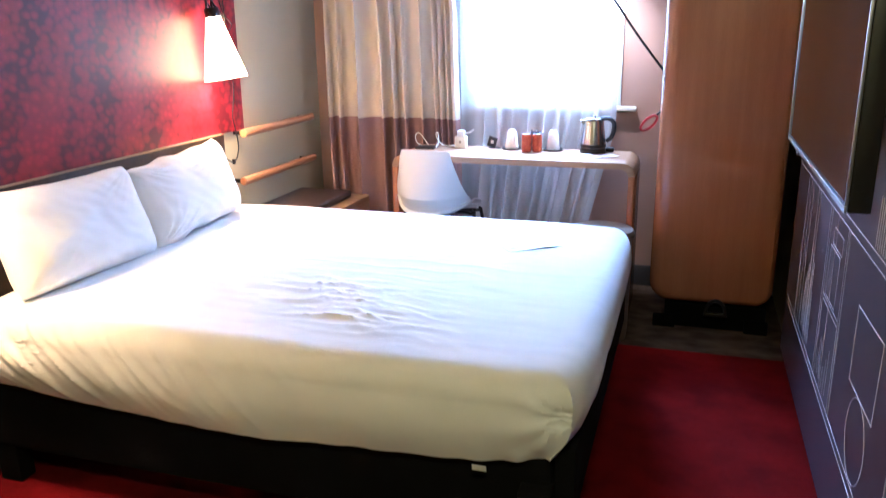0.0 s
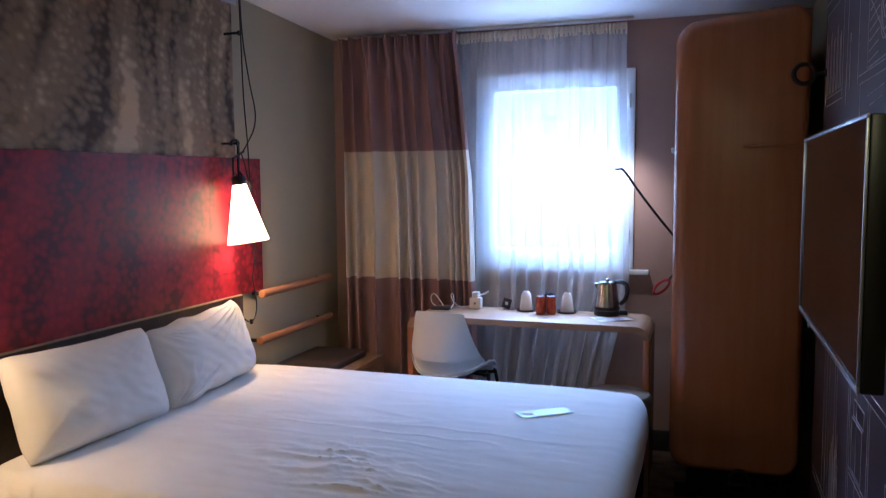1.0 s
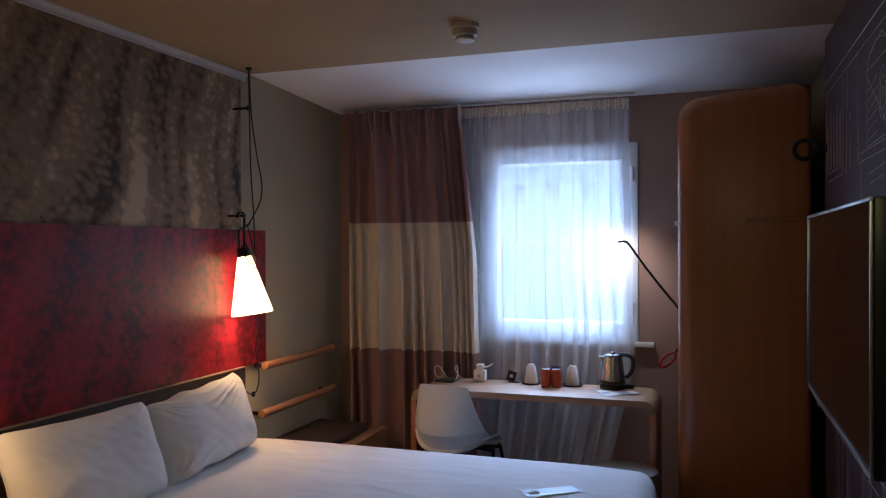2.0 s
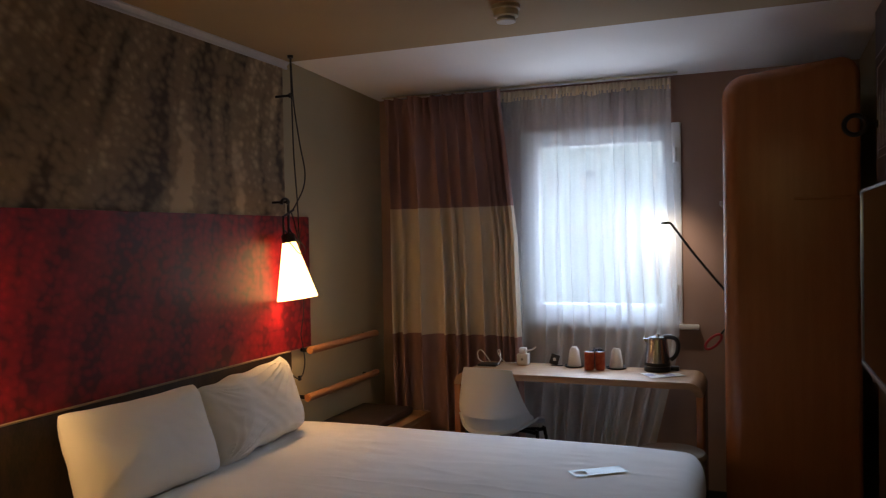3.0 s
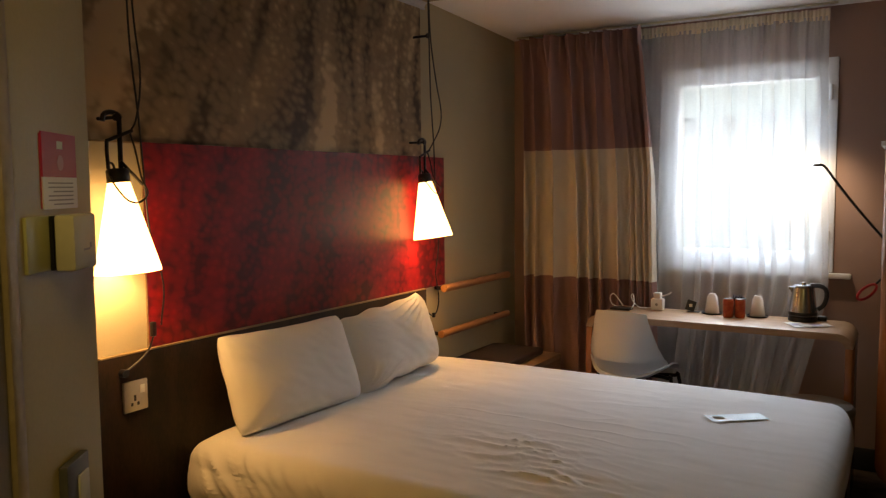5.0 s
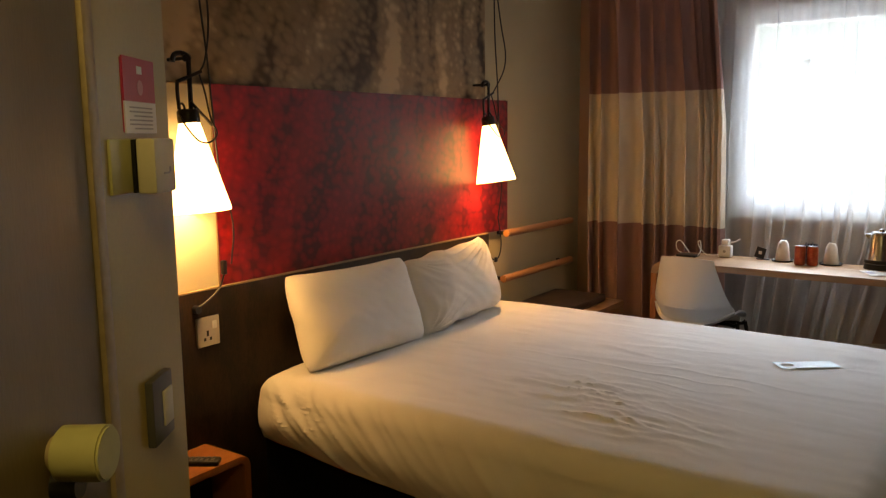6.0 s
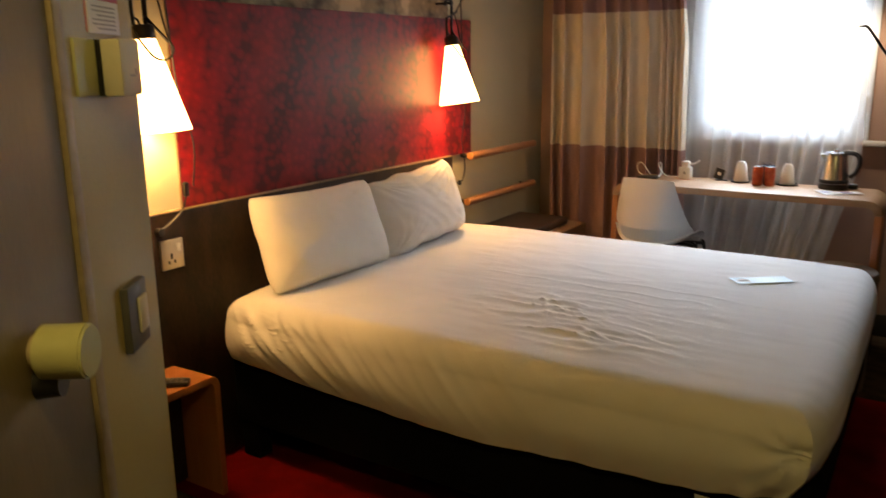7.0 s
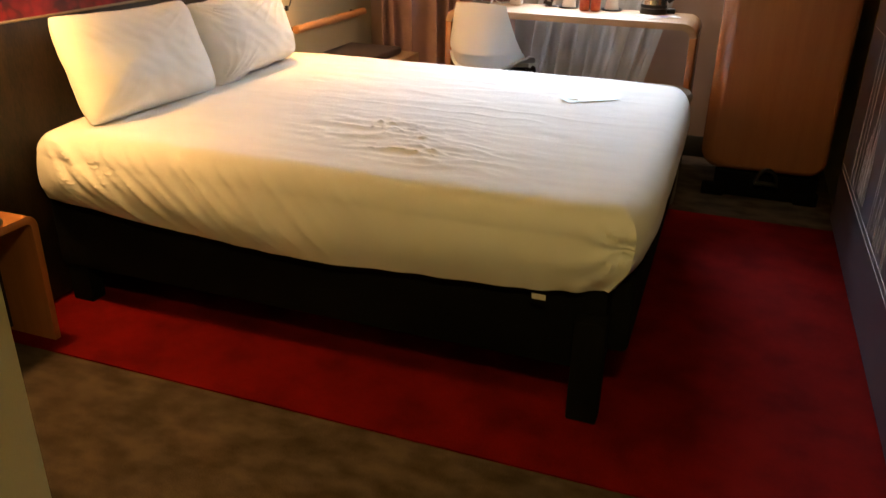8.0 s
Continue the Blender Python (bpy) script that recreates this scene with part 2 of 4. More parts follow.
def lathe(profile, centre, seg=28, bm=None, turn=None):
    """Turns (radius, height) pairs about an upright axis."""
    bm = bm or bmesh.new()
    rings, c = [], Vector(centre)
    for r, z in profile:
        rings.append([bm.verts.new(c + (turn or Matrix()).to_3x3() @ Vector((r * math.cos(2 * math.pi * k / seg), r * math.sin(2 * math.pi * k / seg), z))) for k in range(seg)])
    for a, b in zip(rings, rings[1:]):
        for k in range(seg):
            bm.faces.new((a[k], a[(k + 1) % seg], b[(k + 1) % seg], b[k]))
    for ring in (rings[0], rings[-1]):
        if (ring[0].co - ring[seg // 2].co).length > 1e-4:
            bm.faces.new(ring)
    return bm


def tube(points, r, seg=8, bm=None, closed=False, rounds=4):
    """A round wire through the points, smoothed."""
    bm = bm or bmesh.new()
    p = [Vector(q) for q in points]
    path = []
    count = len(p) if closed else len(p) - 1
    for i in range(count):
        a, b = p[i], p[(i + 1) % len(p)]
        before = p[i - 1] if i or closed else a * 2 - b
        after = p[(i + 2) % len(p)] if i + 2 < len(p) or closed else b * 2 - a
        for k in range(rounds):
            t = k / rounds
            path.append(0.5 * (2 * a + (b - before) * t + (2 * before - 5 * a + 4 * b - after) * t * t + (3 * a - before - 3 * b + after) * t ** 3))
    if not closed:
        path.append(p[-1])
    rings, up = [], Vector((0.3, 0.2, 0.93))
    for i, q in enumerate(path):
        d = (path[(i + 1) % len(path)] - path[i - 1]) if closed or 0 < i < len(path) - 1 else (path[1] - path[0] if i == 0 else path[-1] - path[-2])
        d.normalize()
        side = d.cross(up)
        if side.length < 0.05:
            side = d.cross(Vector((1, 0, 0)))
        side.normalize()
        up = side.cross(d).normalized()
        rings.append([bm.verts.new(q + r * (math.cos(2 * math.pi * k / seg) * side + math.sin(2 * math.pi * k / seg) * up)) for k in range(seg)])
    pairs = list(zip(rings, rings[1:])) + ([(rings[-1], rings[0])] if closed else [])
    for a, b in pairs:
        for k in range(seg):
            bm.faces.new((a[k], a[(k + 1) % seg], b[(k + 1) % seg], b[k]))
    if not closed:
        bm.faces.new(rings[0])
        bm.faces.new(rings[-1])
    return bm


def extrude_outline(outline, axis, lo, hi, bevel=0.0, segments=2):
    """A flat outline of (u, v) pairs made into a slab along one axis."""
    bm = bmesh.new()
    place = {"x": lambda u, v, w: (w, u, v), "y": lambda u, v, w: (u, w, v), "z": lambda u, v, w: (u, v, w)}[axis]
    a = [bm.verts.new(place(u, v, lo)) for u, v in outline]
    b = [bm.verts.new(place(u, v, hi)) for u, v in outline]
    fa, fb = bm.faces.new(a), bm.faces.new(b)
    for k in range(len(a)):
        bm.faces.new((a[k], a[(k + 1) % len(a)], b[(k + 1) % len(a)], b[k]))
    if bevel:
        bmesh.ops.bevel(bm, geom=list(fa.edges) + list(fb.edges), offset=bevel, segments=segments, profile=0.5, affect="EDGES")
    return bm


def round_rect(u0, u1, v0, v1, r, seg=8):
    out = []
    for cu, cv, start in ((u1 - r, v1 - r, 0), (u0 + r, v1 - r, 90), (u0 + r, v0 + r, 180), (u1 - r, v0 + r, 270)):
        for k in range(seg + 1):
            a = radians(start + 90 * k / seg)
            out.append((cu + r * math.cos(a), cv + r * math.sin(a)))
    return out


def arch_outline(u0, u1, v1, thick, r, seg=8):
    """An upside-down U: a top with two legs, rounded at the outer and inner corners."""
    out = [(u0, 0.0)]
    for cu, start in ((u0 + r, 180), (u1 - r, 90)):
        for k in range(seg + 1):
            a = radians(start - 90 * k / seg)
            out.append((cu + r * math.cos(a), v1 - r + r * math.sin(a)))
    out.append((u1, 0.0))
    out.append((u1 - thick, 0.0))
    q = max(r - thick, 0.004)
    for cu, start in ((u1 - thick - q, 0), (u0 + thick + q, 90)):
        for k in range(seg + 1):
            a = radians(start + 90 * k / seg)
            out.append((cu + q * math.cos(a), v1 - thick - q + q * math.sin(a)))
    out.append((u0 + thick, 0.0))
    return out


def cloth_sheet(x0, x1, y, z0, z1, top, folds, depth, seed, widths=(), cols=220, rows=26, power=0.75, gather=1.0, ruffle=0.0, pleats=60, groove=0.0):
    """A hanging cloth with uneven folds that deepen downwards; x0 and x1 are functions of the height."""
    bm = bmesh.new()
    rnd = random.Random(seed)
    knots = [0.0]
    for _ in range(folds):
        knots.append(knots[-1] + (widths[len(knots) - 1] if widths else rnd.uniform(0.5, 1.7)))
    knots = [k / knots[-1] for k in knots]
    amps = [rnd.uniform(0.55, 1.0) for _ in range(folds)]
    drift = [rnd.uniform(-0.010, 0.010) for _ in range(folds)]
    grid = []
    for j in range(rows + 1):
        z = z1 + (z0 - z1) * j / rows
        down = min(1.0, (top - z) / 0.9)
        row = []
        for i in range(cols + 1):
            u = i / cols
            u_here = u
            u = min(1.0, max(0.0, u + 0.016 * noise.noise((u * 5, z * 1.1, seed * 1.7)) * down))
            f = 0
            while f < folds - 1 and u > knots[f + 1]:
                f += 1
            w = (u - knots[f]) / (knots[f + 1] - knots[f])
            if f == folds - 1:
                w = min(w, 0.55)
            sway = 0.5 - 0.5 * math.cos(2 * math.pi * w)
            bulge = sway ** power * amps[f] * (0.6 + 0.4 * down)
            if groove:
                # broad flat panels parted by narrow deep grooves
                d = (w if f == folds - 1 else min(w, 1 - w)) * (knots[f + 1] - knots[f]) * (x1(z) - x0(z))
                bulge = (0.12 + 0.88 * sway ** 0.7) * amps[f] * (1 - 0.95 * math.exp(-((d / groove) ** 2)))
            x = x0(z) + (x1(z) - x0(z)) * u_here + drift[f] * down * math.sin(math.pi * w) + 0.25 * depth * down * gather * math.sin(2 * math.pi * w)
            yy = y - depth * bulge - ruffle * math.exp(-(((top - z) / 0.13) ** 2)) * abs(math.sin(math.pi * pleats * (u + 0.02 * noise.noise((u * 14, seed, 0.3))))) + 0.006 * noise.noise((u * 9, z * 1.7, seed)) * down
            row.append(bm.verts.new((x, yy, z)))
        grid.append(row)
    for a, b in zip(grid, grid[1:]):
        for i in range(cols):
            bm.faces.new((a[i], a[i + 1], b[i + 1], b[i]))
    return bm


# ---- room ----
H_NEAR, H_FAR0, H_FAR1, Y_BEAM, Y_WIN, X_RIGHT, Y_BACK = 2.256, 2.268, 2.226, 3.0, 4.0, 2.52, -1.3
CORNER = (1.218, 0.339)
BEND = (1.555, -0.146)

piece("floor", box(-0.3, 2.9, -1.6, 4.3, -0.12, 0.0), BROWN_FLOOR, "dark brown flecked carpet floor of the room", "floor")
piece("carpet_inset", box(0.0, X_RIGHT, 1.22, 3.12, 0.0005, 0.006), RED_CARPET, "bright red carpet inset in the brown floor under the bed", "carpet")
piece("wall_left", box(-0.3, 0.0, -1.6, 4.3, 0.0, 2.6), WALL, "grey painted wall behind the bed", "wall")
piece("wall_right", box(X_RIGHT, X_RIGHT + 0.3, -1.6, 4.3, 0.0, 2.6), WALL, "grey painted wall behind the printed panel", "wall")
piece("wall_back", box(0.0, X_RIGHT, -1.6, Y_BACK, 0.0, 2.6), WALL, "plain grey wall closing the entrance", "wall")

WX0, WX1, WZ0, WZ1 = 0.865, 1.705, 0.955, 1.985
bm = box(0.0, WX0, Y_WIN, 4.3, 0.0, 2.6)
box(WX1, X_RIGHT, Y_WIN, 4.3, 0.0, 2.6, bm=bm)
box(WX0, WX1, Y_WIN, 4.3, 0.0, WZ0, bm=bm)
box(WX0, WX1, Y_WIN, 4.3, WZ1, 2.6, bm=bm)
piece("wall_window", bm, MAUVE_WALL, "mauve taupe painted wall round the window", "wall")

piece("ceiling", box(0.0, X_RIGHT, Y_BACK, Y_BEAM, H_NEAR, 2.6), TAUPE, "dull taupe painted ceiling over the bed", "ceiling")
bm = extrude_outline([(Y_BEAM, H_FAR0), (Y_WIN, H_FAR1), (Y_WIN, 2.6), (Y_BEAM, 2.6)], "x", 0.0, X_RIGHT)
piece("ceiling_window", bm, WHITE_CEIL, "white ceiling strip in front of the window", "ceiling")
bm = extrude_outline([(0.0, 2.222), (0.009, 2.222), (0.011, 2.230), (0.007, 2.233), (0.013, 2.244), (0.022, 2.250), (0.022, 2.2555), (0.0, 2.2555)], "y", Y_BACK, Y_BEAM)
piece("trim_cornice", bm, material("grey_cornice_paint", (0.60, 0.60, 0.62), 0.6, scale=8, vary=0.1, bump=0.05), "pale grey painted cornice strip over the headboard wall", "cornice")

# bathroom pod with its door, set at a slant
def pod_point(d, out=0.0):
    """A place on the slanted wall, d metres from its far corner, out metres in front of it."""
    u = Vector((BEND[0] - CORNER[0], BEND[1] - CORNER[1])).normalized()
    n = Vector((-u.y, u.x))
    return CORNER[0] + u.x * d + n.x * out, CORNER[1] + u.y * d + n.y * out


outline = [CORNER, BEND, (1.555, Y_BACK), (0.0, Y_BACK), (0.0, CORNER[1])]
bm = extrude_outline(outline, "z", 0.0, 2.2555)
pod = piece("wall_pod", bm, POD, "beige laminated bathroom pod wall with a rounded edge", "wall")

# printed panel on the right-hand wall
PANEL_X = 2.49
panel = piece("panel_print", box(PANEL_X, X_RIGHT, Y_BACK + 0.01, 3.245, 0.02, 2.2555, 0.003), ART, "aubergine wall panel printed with white line drawings", "wall panel")

# feature prints on the bed wall
piece("panel_grey_print", box(0.0005, 0.008, 1.18, 2.96, 1.53, 2.2215), GREY_PRINT, "grey blurred feather photograph printed on the wall", "wall print")
piece("panel_red_print", box(0.0005, 0.014, 1.365, 3.157, 0.897, 1.5295), RED_PRINT, "dark red feather print panel over the headboard", "wall print")
piece("panel_cream", box(0.0005, 0.010, 1.185, 1.3645, 0.897, 1.5295), CREAM, "cream panel beside the red print", "wall panel")

# ---- bed ----
bed = thing("bed", (0.95, 2.2, 0), "double bed with white cover on a black base", "bed")
part("headboard", box(0.0005, 0.03, 0.36, 2.957, 0.02, 0.895, 0.003), WALNUT, bed, "dark brown streaked laminate headboard panel")
part("base", box(0.04, 1.80, 1.49, 2.90, 0.13, 0.40, 0.02), BLACK_CLOTH, bed)
part("foot_rail", box(1.801, 1.856, 1.50, 2.89, 0.20, 0.40, 0.015), BLACK_CLOTH, bed)
for x in (0.10, 1.765):
    for y in (1.475 if x > 1 else 1.53, 2.915):
        part("leg", box(x - 0.04, x + 0.04, y - 0.03, y + 0.03, 0.0065, 0.30, 0.006), BLACK_CLOTH, bed)


def cover_mesh(x0, x1, y0, y1, z0, z1, r):
    bm = bmesh.new()
    ns = 40
    cx, cy = (x0 + x1) / 2, (y0 + y1) / 2

    def ridge(p, sharp):
        return (1 - abs(noise.noise(p))) ** sharp

    def ruck(x, y):
        """Where the cover has been sat on: short sharp creases in two clumps, and long shallow ones over the rest."""
        wx, wy = x + 0.05 * noise.noise((x * 4, y * 4, 8.0)), y + 0.035 * noise.noise((x * 6, y * 6, 5.0))
        a = math.exp(-(((x - 1.03) / 0.22) ** 2 + ((y - 1.88) / 0.13) ** 2)) + math.exp(-(((x - 1.27) / 0.22) ** 2 + ((y - 1.70) / 0.11) ** 2))
        far = math.exp(-(((x - 1.15) / 0.45) ** 2 + ((y - 2.25) / 0.22) ** 2))
        v = ridge((wx * 4 + wy * 3, wy * 15, 3.1), 5) + 0.6 * ridge((wx * 8 - wy * 4, wy * 24, 7.7), 5)
        w = 0.35 * noise.noise((x * 2.2, y * 2.6, 1.3)) + 0.10 * noise.noise((x * 5, y * 14, 4.4))
        long = ridge((wx * 1.6 + wy, wy * 9, 12.4), 8)
        return 0.0085 * min(a, 1.0) * (v + 0.4 * ridge((wx * 14, wy * 40, 2.2), 3)) + 0.0025 * far * long + 0.0008 * long + 0.006 * w + 0.0012 * noise.noise((x * 5, y * 19, 9.0)) + 0.0008 * noise.noise((x * 14, y * 30, 2.0))
    # the top and sides are one skin: s runs from the middle out and then down the side
    loops = []
    ring = 640
    for j in range(ns * 3):
        t = j / (ns * 3 - 1)
        row = []
        for k in range(ring):
            a = 2 * math.pi * k / ring
            ca, sa = math.cos(a), math.sin(a)
            m = max(abs(ca), abs(sa))
            qx, qy = ca / m, sa / m
            corner = min(abs(qx), abs(qy)) ** 6
            shrink = 1 - 0.035 * corner
            flat = min(t / 0.62, 1.0)
            fall = max(0.0, (t - 0.62) / 0.38)
            hx, hy = (x1 - x0) / 2, (y1 - y0) / 2
            turn = min(fall / 0.38, 1.0) * math.pi / 2
            inset = r * (1 - math.sin(turn))
            x = cx + qx * shrink * (hx - inset) * flat if fall == 0 else cx + qx * shrink * (hx - inset)
            y = cy + qy * shrink * (hy - inset) * flat if fall == 0 else cy + qy * shrink * (hy - inset)
            z = z1 - r * (1 - math.cos(turn))
            low = max(0.0, (fall - 0.38) / 0.62)
            hem = z0 - 0.05 * math.sin(math.pi * (x - x0) / (x1 - x0)) * (qy < -0.9) + 0.012 * noise.noise((x * 3.1, y * 3.1, 0.4))
            z = z + (hem - (z1 - r)) * low
            puff = (0.012 + 0.020 * (qy < -0.999) * max(0.0, 1 - (x - x0) / 0.5)) * math.sin(math.pi * low) - 0.018 * low ** 2
            fold = 0.008 * low * noise.noise(((x + y) * 9, z * 3, (x - y) * 9)) + 0.006 * low * noise.noise(((x + y) * 3, z * 9, 2.0))
            near_x = min(1.0, max(0.0, (x - x0) / 0.16), max(0.0, (x1 - x) / 0.06))
            near_y = min(1.0, max(0.0, (y - y0) / 0.10), max(0.0, (y1 - y) / 0.10))
            x += qx * (puff + fold) * (abs(qx) > 0.999) * near_y
            y += qy * (puff + fold) * (abs(qy) > 0.999) * near_x
            z += ruck(x, y) * (1 - low)
            if qy < -0.999:
                d = x - 1.1 * (z1 - z)
                crease = (1 - abs(noise.noise((d * 8, z * 1.6, 0.7)))) ** 7 + 0.7 * (1 - abs(noise.noise((d * 19, z * 3.5, 4.7)))) ** 7
                y -= near_x * 0.019 * crease * max(0.0, 1 - (x - x0) / 1.2) * math.sin(math.pi * min(1.0, fall)) ** 0.5
                # the cloth is drawn together in a knot at the foot corner
                du, dv = x1 - 0.060 - x, z1 - 0.095 - z
                rho, theta = math.hypot(du, dv), math.atan2(dv, du)
                y += math.exp(-((rho / 0.11) ** 2)) * min(1.0, rho / 0.02) * 0.0055 * math.cos(8 * theta + 3 * noise.noise((theta, rho * 9, 1.0))) * min(1.0, fall * 3) + 0.014 * math.exp(-((rho / 0.025) ** 2)) * min(1.0, fall * 3)
                foot = math.exp(-((x1 - x - 0.06) / 0.14) ** 2) * fall
                y += 0.0035 * foot * (math.sin(60 * (x1 - x) + 40 * (z1 - z)) + 1.3 * noise.noise((x * 34, z * 22, 1.9))) * (0.4 + low)
            if qx > 0.6:
                x -= 0.040 * low ** 1.5 * min(1.0, (qx - 0.6) / 0.39)
            if qx > 0.999:
                foot = math.exp(-((y - y0 - 0.05) / 0.09) ** 2) * fall
                x += 0.0035 * foot * (math.sin(55 * (y - y0) + 45 * (z1 - z)) + 1.3 * noise.noise((y * 34, z * 22, 5.9)))
            row.append(bm.verts.new((x, y, z)))
        loops.append(row)
    for a, b in zip(loops[1:], loops[2:]):
        for k in range(ring):
            bm.faces.new((a[k], a[(k + 1) % ring], b[(k + 1) % ring], b[k]))
    mid = bm.verts.new((cx, cy, z1))
    for v in loops[0]:
        bm.verts.remove(v)
    for k in range(ring):
        bm.faces.new((loops[1][k], loops[1][(k + 1) % ring], mid))
    return bm


part("cover", cover_mesh(0.035, 1.882, 1.435, 2.965, 0.385, 0.595, 0.075), LINEN, bed, "rumpled white cotton bed cover")


part("care_label", box(1.615, 1.65, 1.442, 1.4435, 0.342, 0.358, turn=pose(0, 0, 0, 12, 0, 0)), WHITE, bed, "small white care label")
part("bolt", rod((1.79, 1.4895, 0.285), (1.79, 1.484, 0.285), 0.008), CHROME, bed)


def pillow_mesh(w, h, d, seed, slack):
    """A stuffed case: pointed corners, drawn-in edges, creases that run out of the corners."""
    bm = bmesh.new()
    n = 76

    def crease(u, v, cu, cv, rays, reach):
        a = math.atan2(abs(cv - v), abs(cu - u) + 0.02)
        far = math.hypot(cv - v, cu - u)
        ridge = 1 - abs(noise.noise((a * rays, far * 0.8, seed + cu + 3 * cv)))
        return ridge ** 5 * max(0.0, 1 - far / reach) * min(1.0, far / 0.15)
    for sgn in (1, -1):
        grid = []
        for j in range(n + 1):
            row = []
            for i in range(n + 1):
                u, v = 2 * i / n - 1, 2 * j / n - 1
                k = max(0.0, (1 - abs(u) ** 3.6)) ** 0.5 * max(0.0, (1 - abs(v) ** 3.2)) ** 0.5
                ear = 1 - 0.040 * (abs(u) * abs(v)) ** 6
                x = u * w / 2 * ear * (1 - 0.040 * (1 - v * v) * u * u) + 0.006 * noise.noise((v * 1.6, seed, 2.0))
                y = v * h / 2 * ear * (1 - (0.075 if v > 0 else 0.030) * (1 - u * u) * v * v) + 0.010 * slack * noise.noise((u * 2.1, seed, 5.0)) * abs(v)
                folds = 0.016 * crease(u, v, 1, 1, 5.0, 1.3) + 0.011 * crease(u, v, -1, -1, 5.0, 1.2) + 0.007 * crease(u, v, 1, -1, 4.0, 0.8) + 0.009 * crease(u, v, -1, 1, 5.0, 1.1)
                wave = 0.012 * noise.noise((u * 1.7, v * 1.7, seed)) + 0.0035 * noise.noise((u * 6 + v * 3, v * 4, seed + 3))
                z = sgn * d / 2 * k * (1 - 0.18 * v) + (wave + folds * slack) * k ** 0.6
                row.append(bm.verts.new((x, y, z)))
            grid.append(row)
        for a, b in zip(grid, grid[1:]):
            for i in range(n):
                bm.faces.new((a[i], a[i + 1], b[i + 1], b[i]))
    bmesh.ops.remove_doubles(bm, verts=bm.verts, dist=0.0008)
    return bm


def pillow(y, z, lean, tilt, seed, slack, label, w=0.66, h=0.37):
    ob = tagged(new("pillow", finish(pillow_mesh(w, h, 0.175, seed, slack), "pillow", PILLOW)), label, "pillow", "pillows on the bed")
    # local x runs along the wall, local y up, local z away from the wall
    ob.matrix_world = Matrix.Translation((0.165, y, z)) @ pose(0, 0, 0, 0, -lean, 0) @ Matrix(((0, 0, 1, 0), (1, 0, 0, 0), (0, 1, 0, 0), (0, 0, 0, 1))) @ pose(0, 0, 0, 0, 0, tilt)
    return ob


pillow(1.852, 0.746, 20, -1.5, 1.0, 0.55, "plump white pillow leaning on the dark headboard", 0.625, 0.338)
pillow(2.452, 0.745, 17, 4.0, 5.0, 1.7, "creased white pillow leaning on the headboard by the far lamp", 0.60, 0.318)

# ---- window and curtains ----
window = thing("window_1", (1.285, 4.03, WZ0), "white plastic window with one pane behind a voile curtain", "window", kind="structure")
bm = bmesh.new()
F = 0.05
for a in ((WX0, WX0 + F, WZ0, WZ1), (WX1 - F, WX1, WZ0, WZ1), (WX0 + F, WX1 - F, WZ0, WZ0 + F), (WX0 + F, WX1 - F, WZ1 - F, WZ1)):
    box(a[0], a[1], 3.985, 4.06, a[2], a[3], 0.004, bm=bm)
part("window_frame", bm, UPVC, window)
bm = bmesh.new()
SX0, SX1, SZ0, SZ1, G = WX0 + F, WX1 - F, WZ0 + F, WZ1 - F, 0.045
for a in ((SX0, SX0 + G, SZ0, SZ1), (SX1 - G, SX1, SZ0, SZ1), (SX0 + G, SX1 - G, SZ0, SZ0 + G), (SX0 + G, SX1 - G, SZ1 - G, SZ1)):
    box(a[0] + 0.001, a[1] - 0.001, 3.995, 4.05, a[2] + 0.001, a[3] - 0.001, 0.006, bm=bm)
sash = part("sash", bm, UPVC, window)
pane = part("pane", box(SX0 + G - 0.005, SX1 - G + 0.005, 4.02, 4.026, SZ0 + G - 0.005, SZ1 - G + 0.005), GLASS, sash)
pane.visible_shadow = False
for z in (1.12, 1.82):
    part("hinge", rod((WX1 - 0.028, 3.978, z - 0.035), (WX1 - 0.028, 3.978, z + 0.035), 0.009, bm=box(WX1 - 0.036, WX1 - 0.020, 3.978, 3.986, z - 0.03, z + 0.03)), WHITE, window)
piece("window_sill", box(0.80, 1.785, 3.954, 3.9998, 0.928, 0.953, 0.006), WHITE, "white painted window sill board", "sill")

curtain = thing("curtain", (0.48, 3.85, 0.03), "heavy striped mauve and cream curtain drawn aside", "curtain")
cx0 = lambda z: 0.098 + 0.008 * (2.2 - z)
cx1 = lambda z: 0.806 + 0.072 * min(1.0, max(0.0, (2.12 - z) / 0.7)) + 0.02 * max(0, 1.4 - z)
for name, a, b, mat, lab in (("top_band", 1.582, 2.197, MAUVE, "mauve brown cloth band"), ("middle_band", 0.878, 1.582, ECRU, "cream cloth band"), ("lower_band", 0.025, 0.878, MAUVE, "mauve brown cloth band")):
    part(name, cloth_sheet(cx0, cx1, 3.905, a, b, 2.197, 11, 0.115, 44, (0.9, 1.0, 1.7, 1.2, 0.7, 1.0, 1.1, 0.5, 0.6, 0.45, 0.5), cols=520, rows=24, power=0.62, gather=0.9, groove=0.020, ruffle=0.05, pleats=24), mat, curtain, lab)
sheer = thing("net_curtain", (1.23, 3.94, 0.03), "white translucent voile curtain hanging before the window", "net curtain")
sx0 = lambda z: 0.70 - 0.01 * (2.2 - z)
sx1 = lambda z: 1.667 + 0.035 * min(1.0, max(0.0, (2.0 - z) / 1.0)) - 0.24 * max(0.0, 0.85 - z)
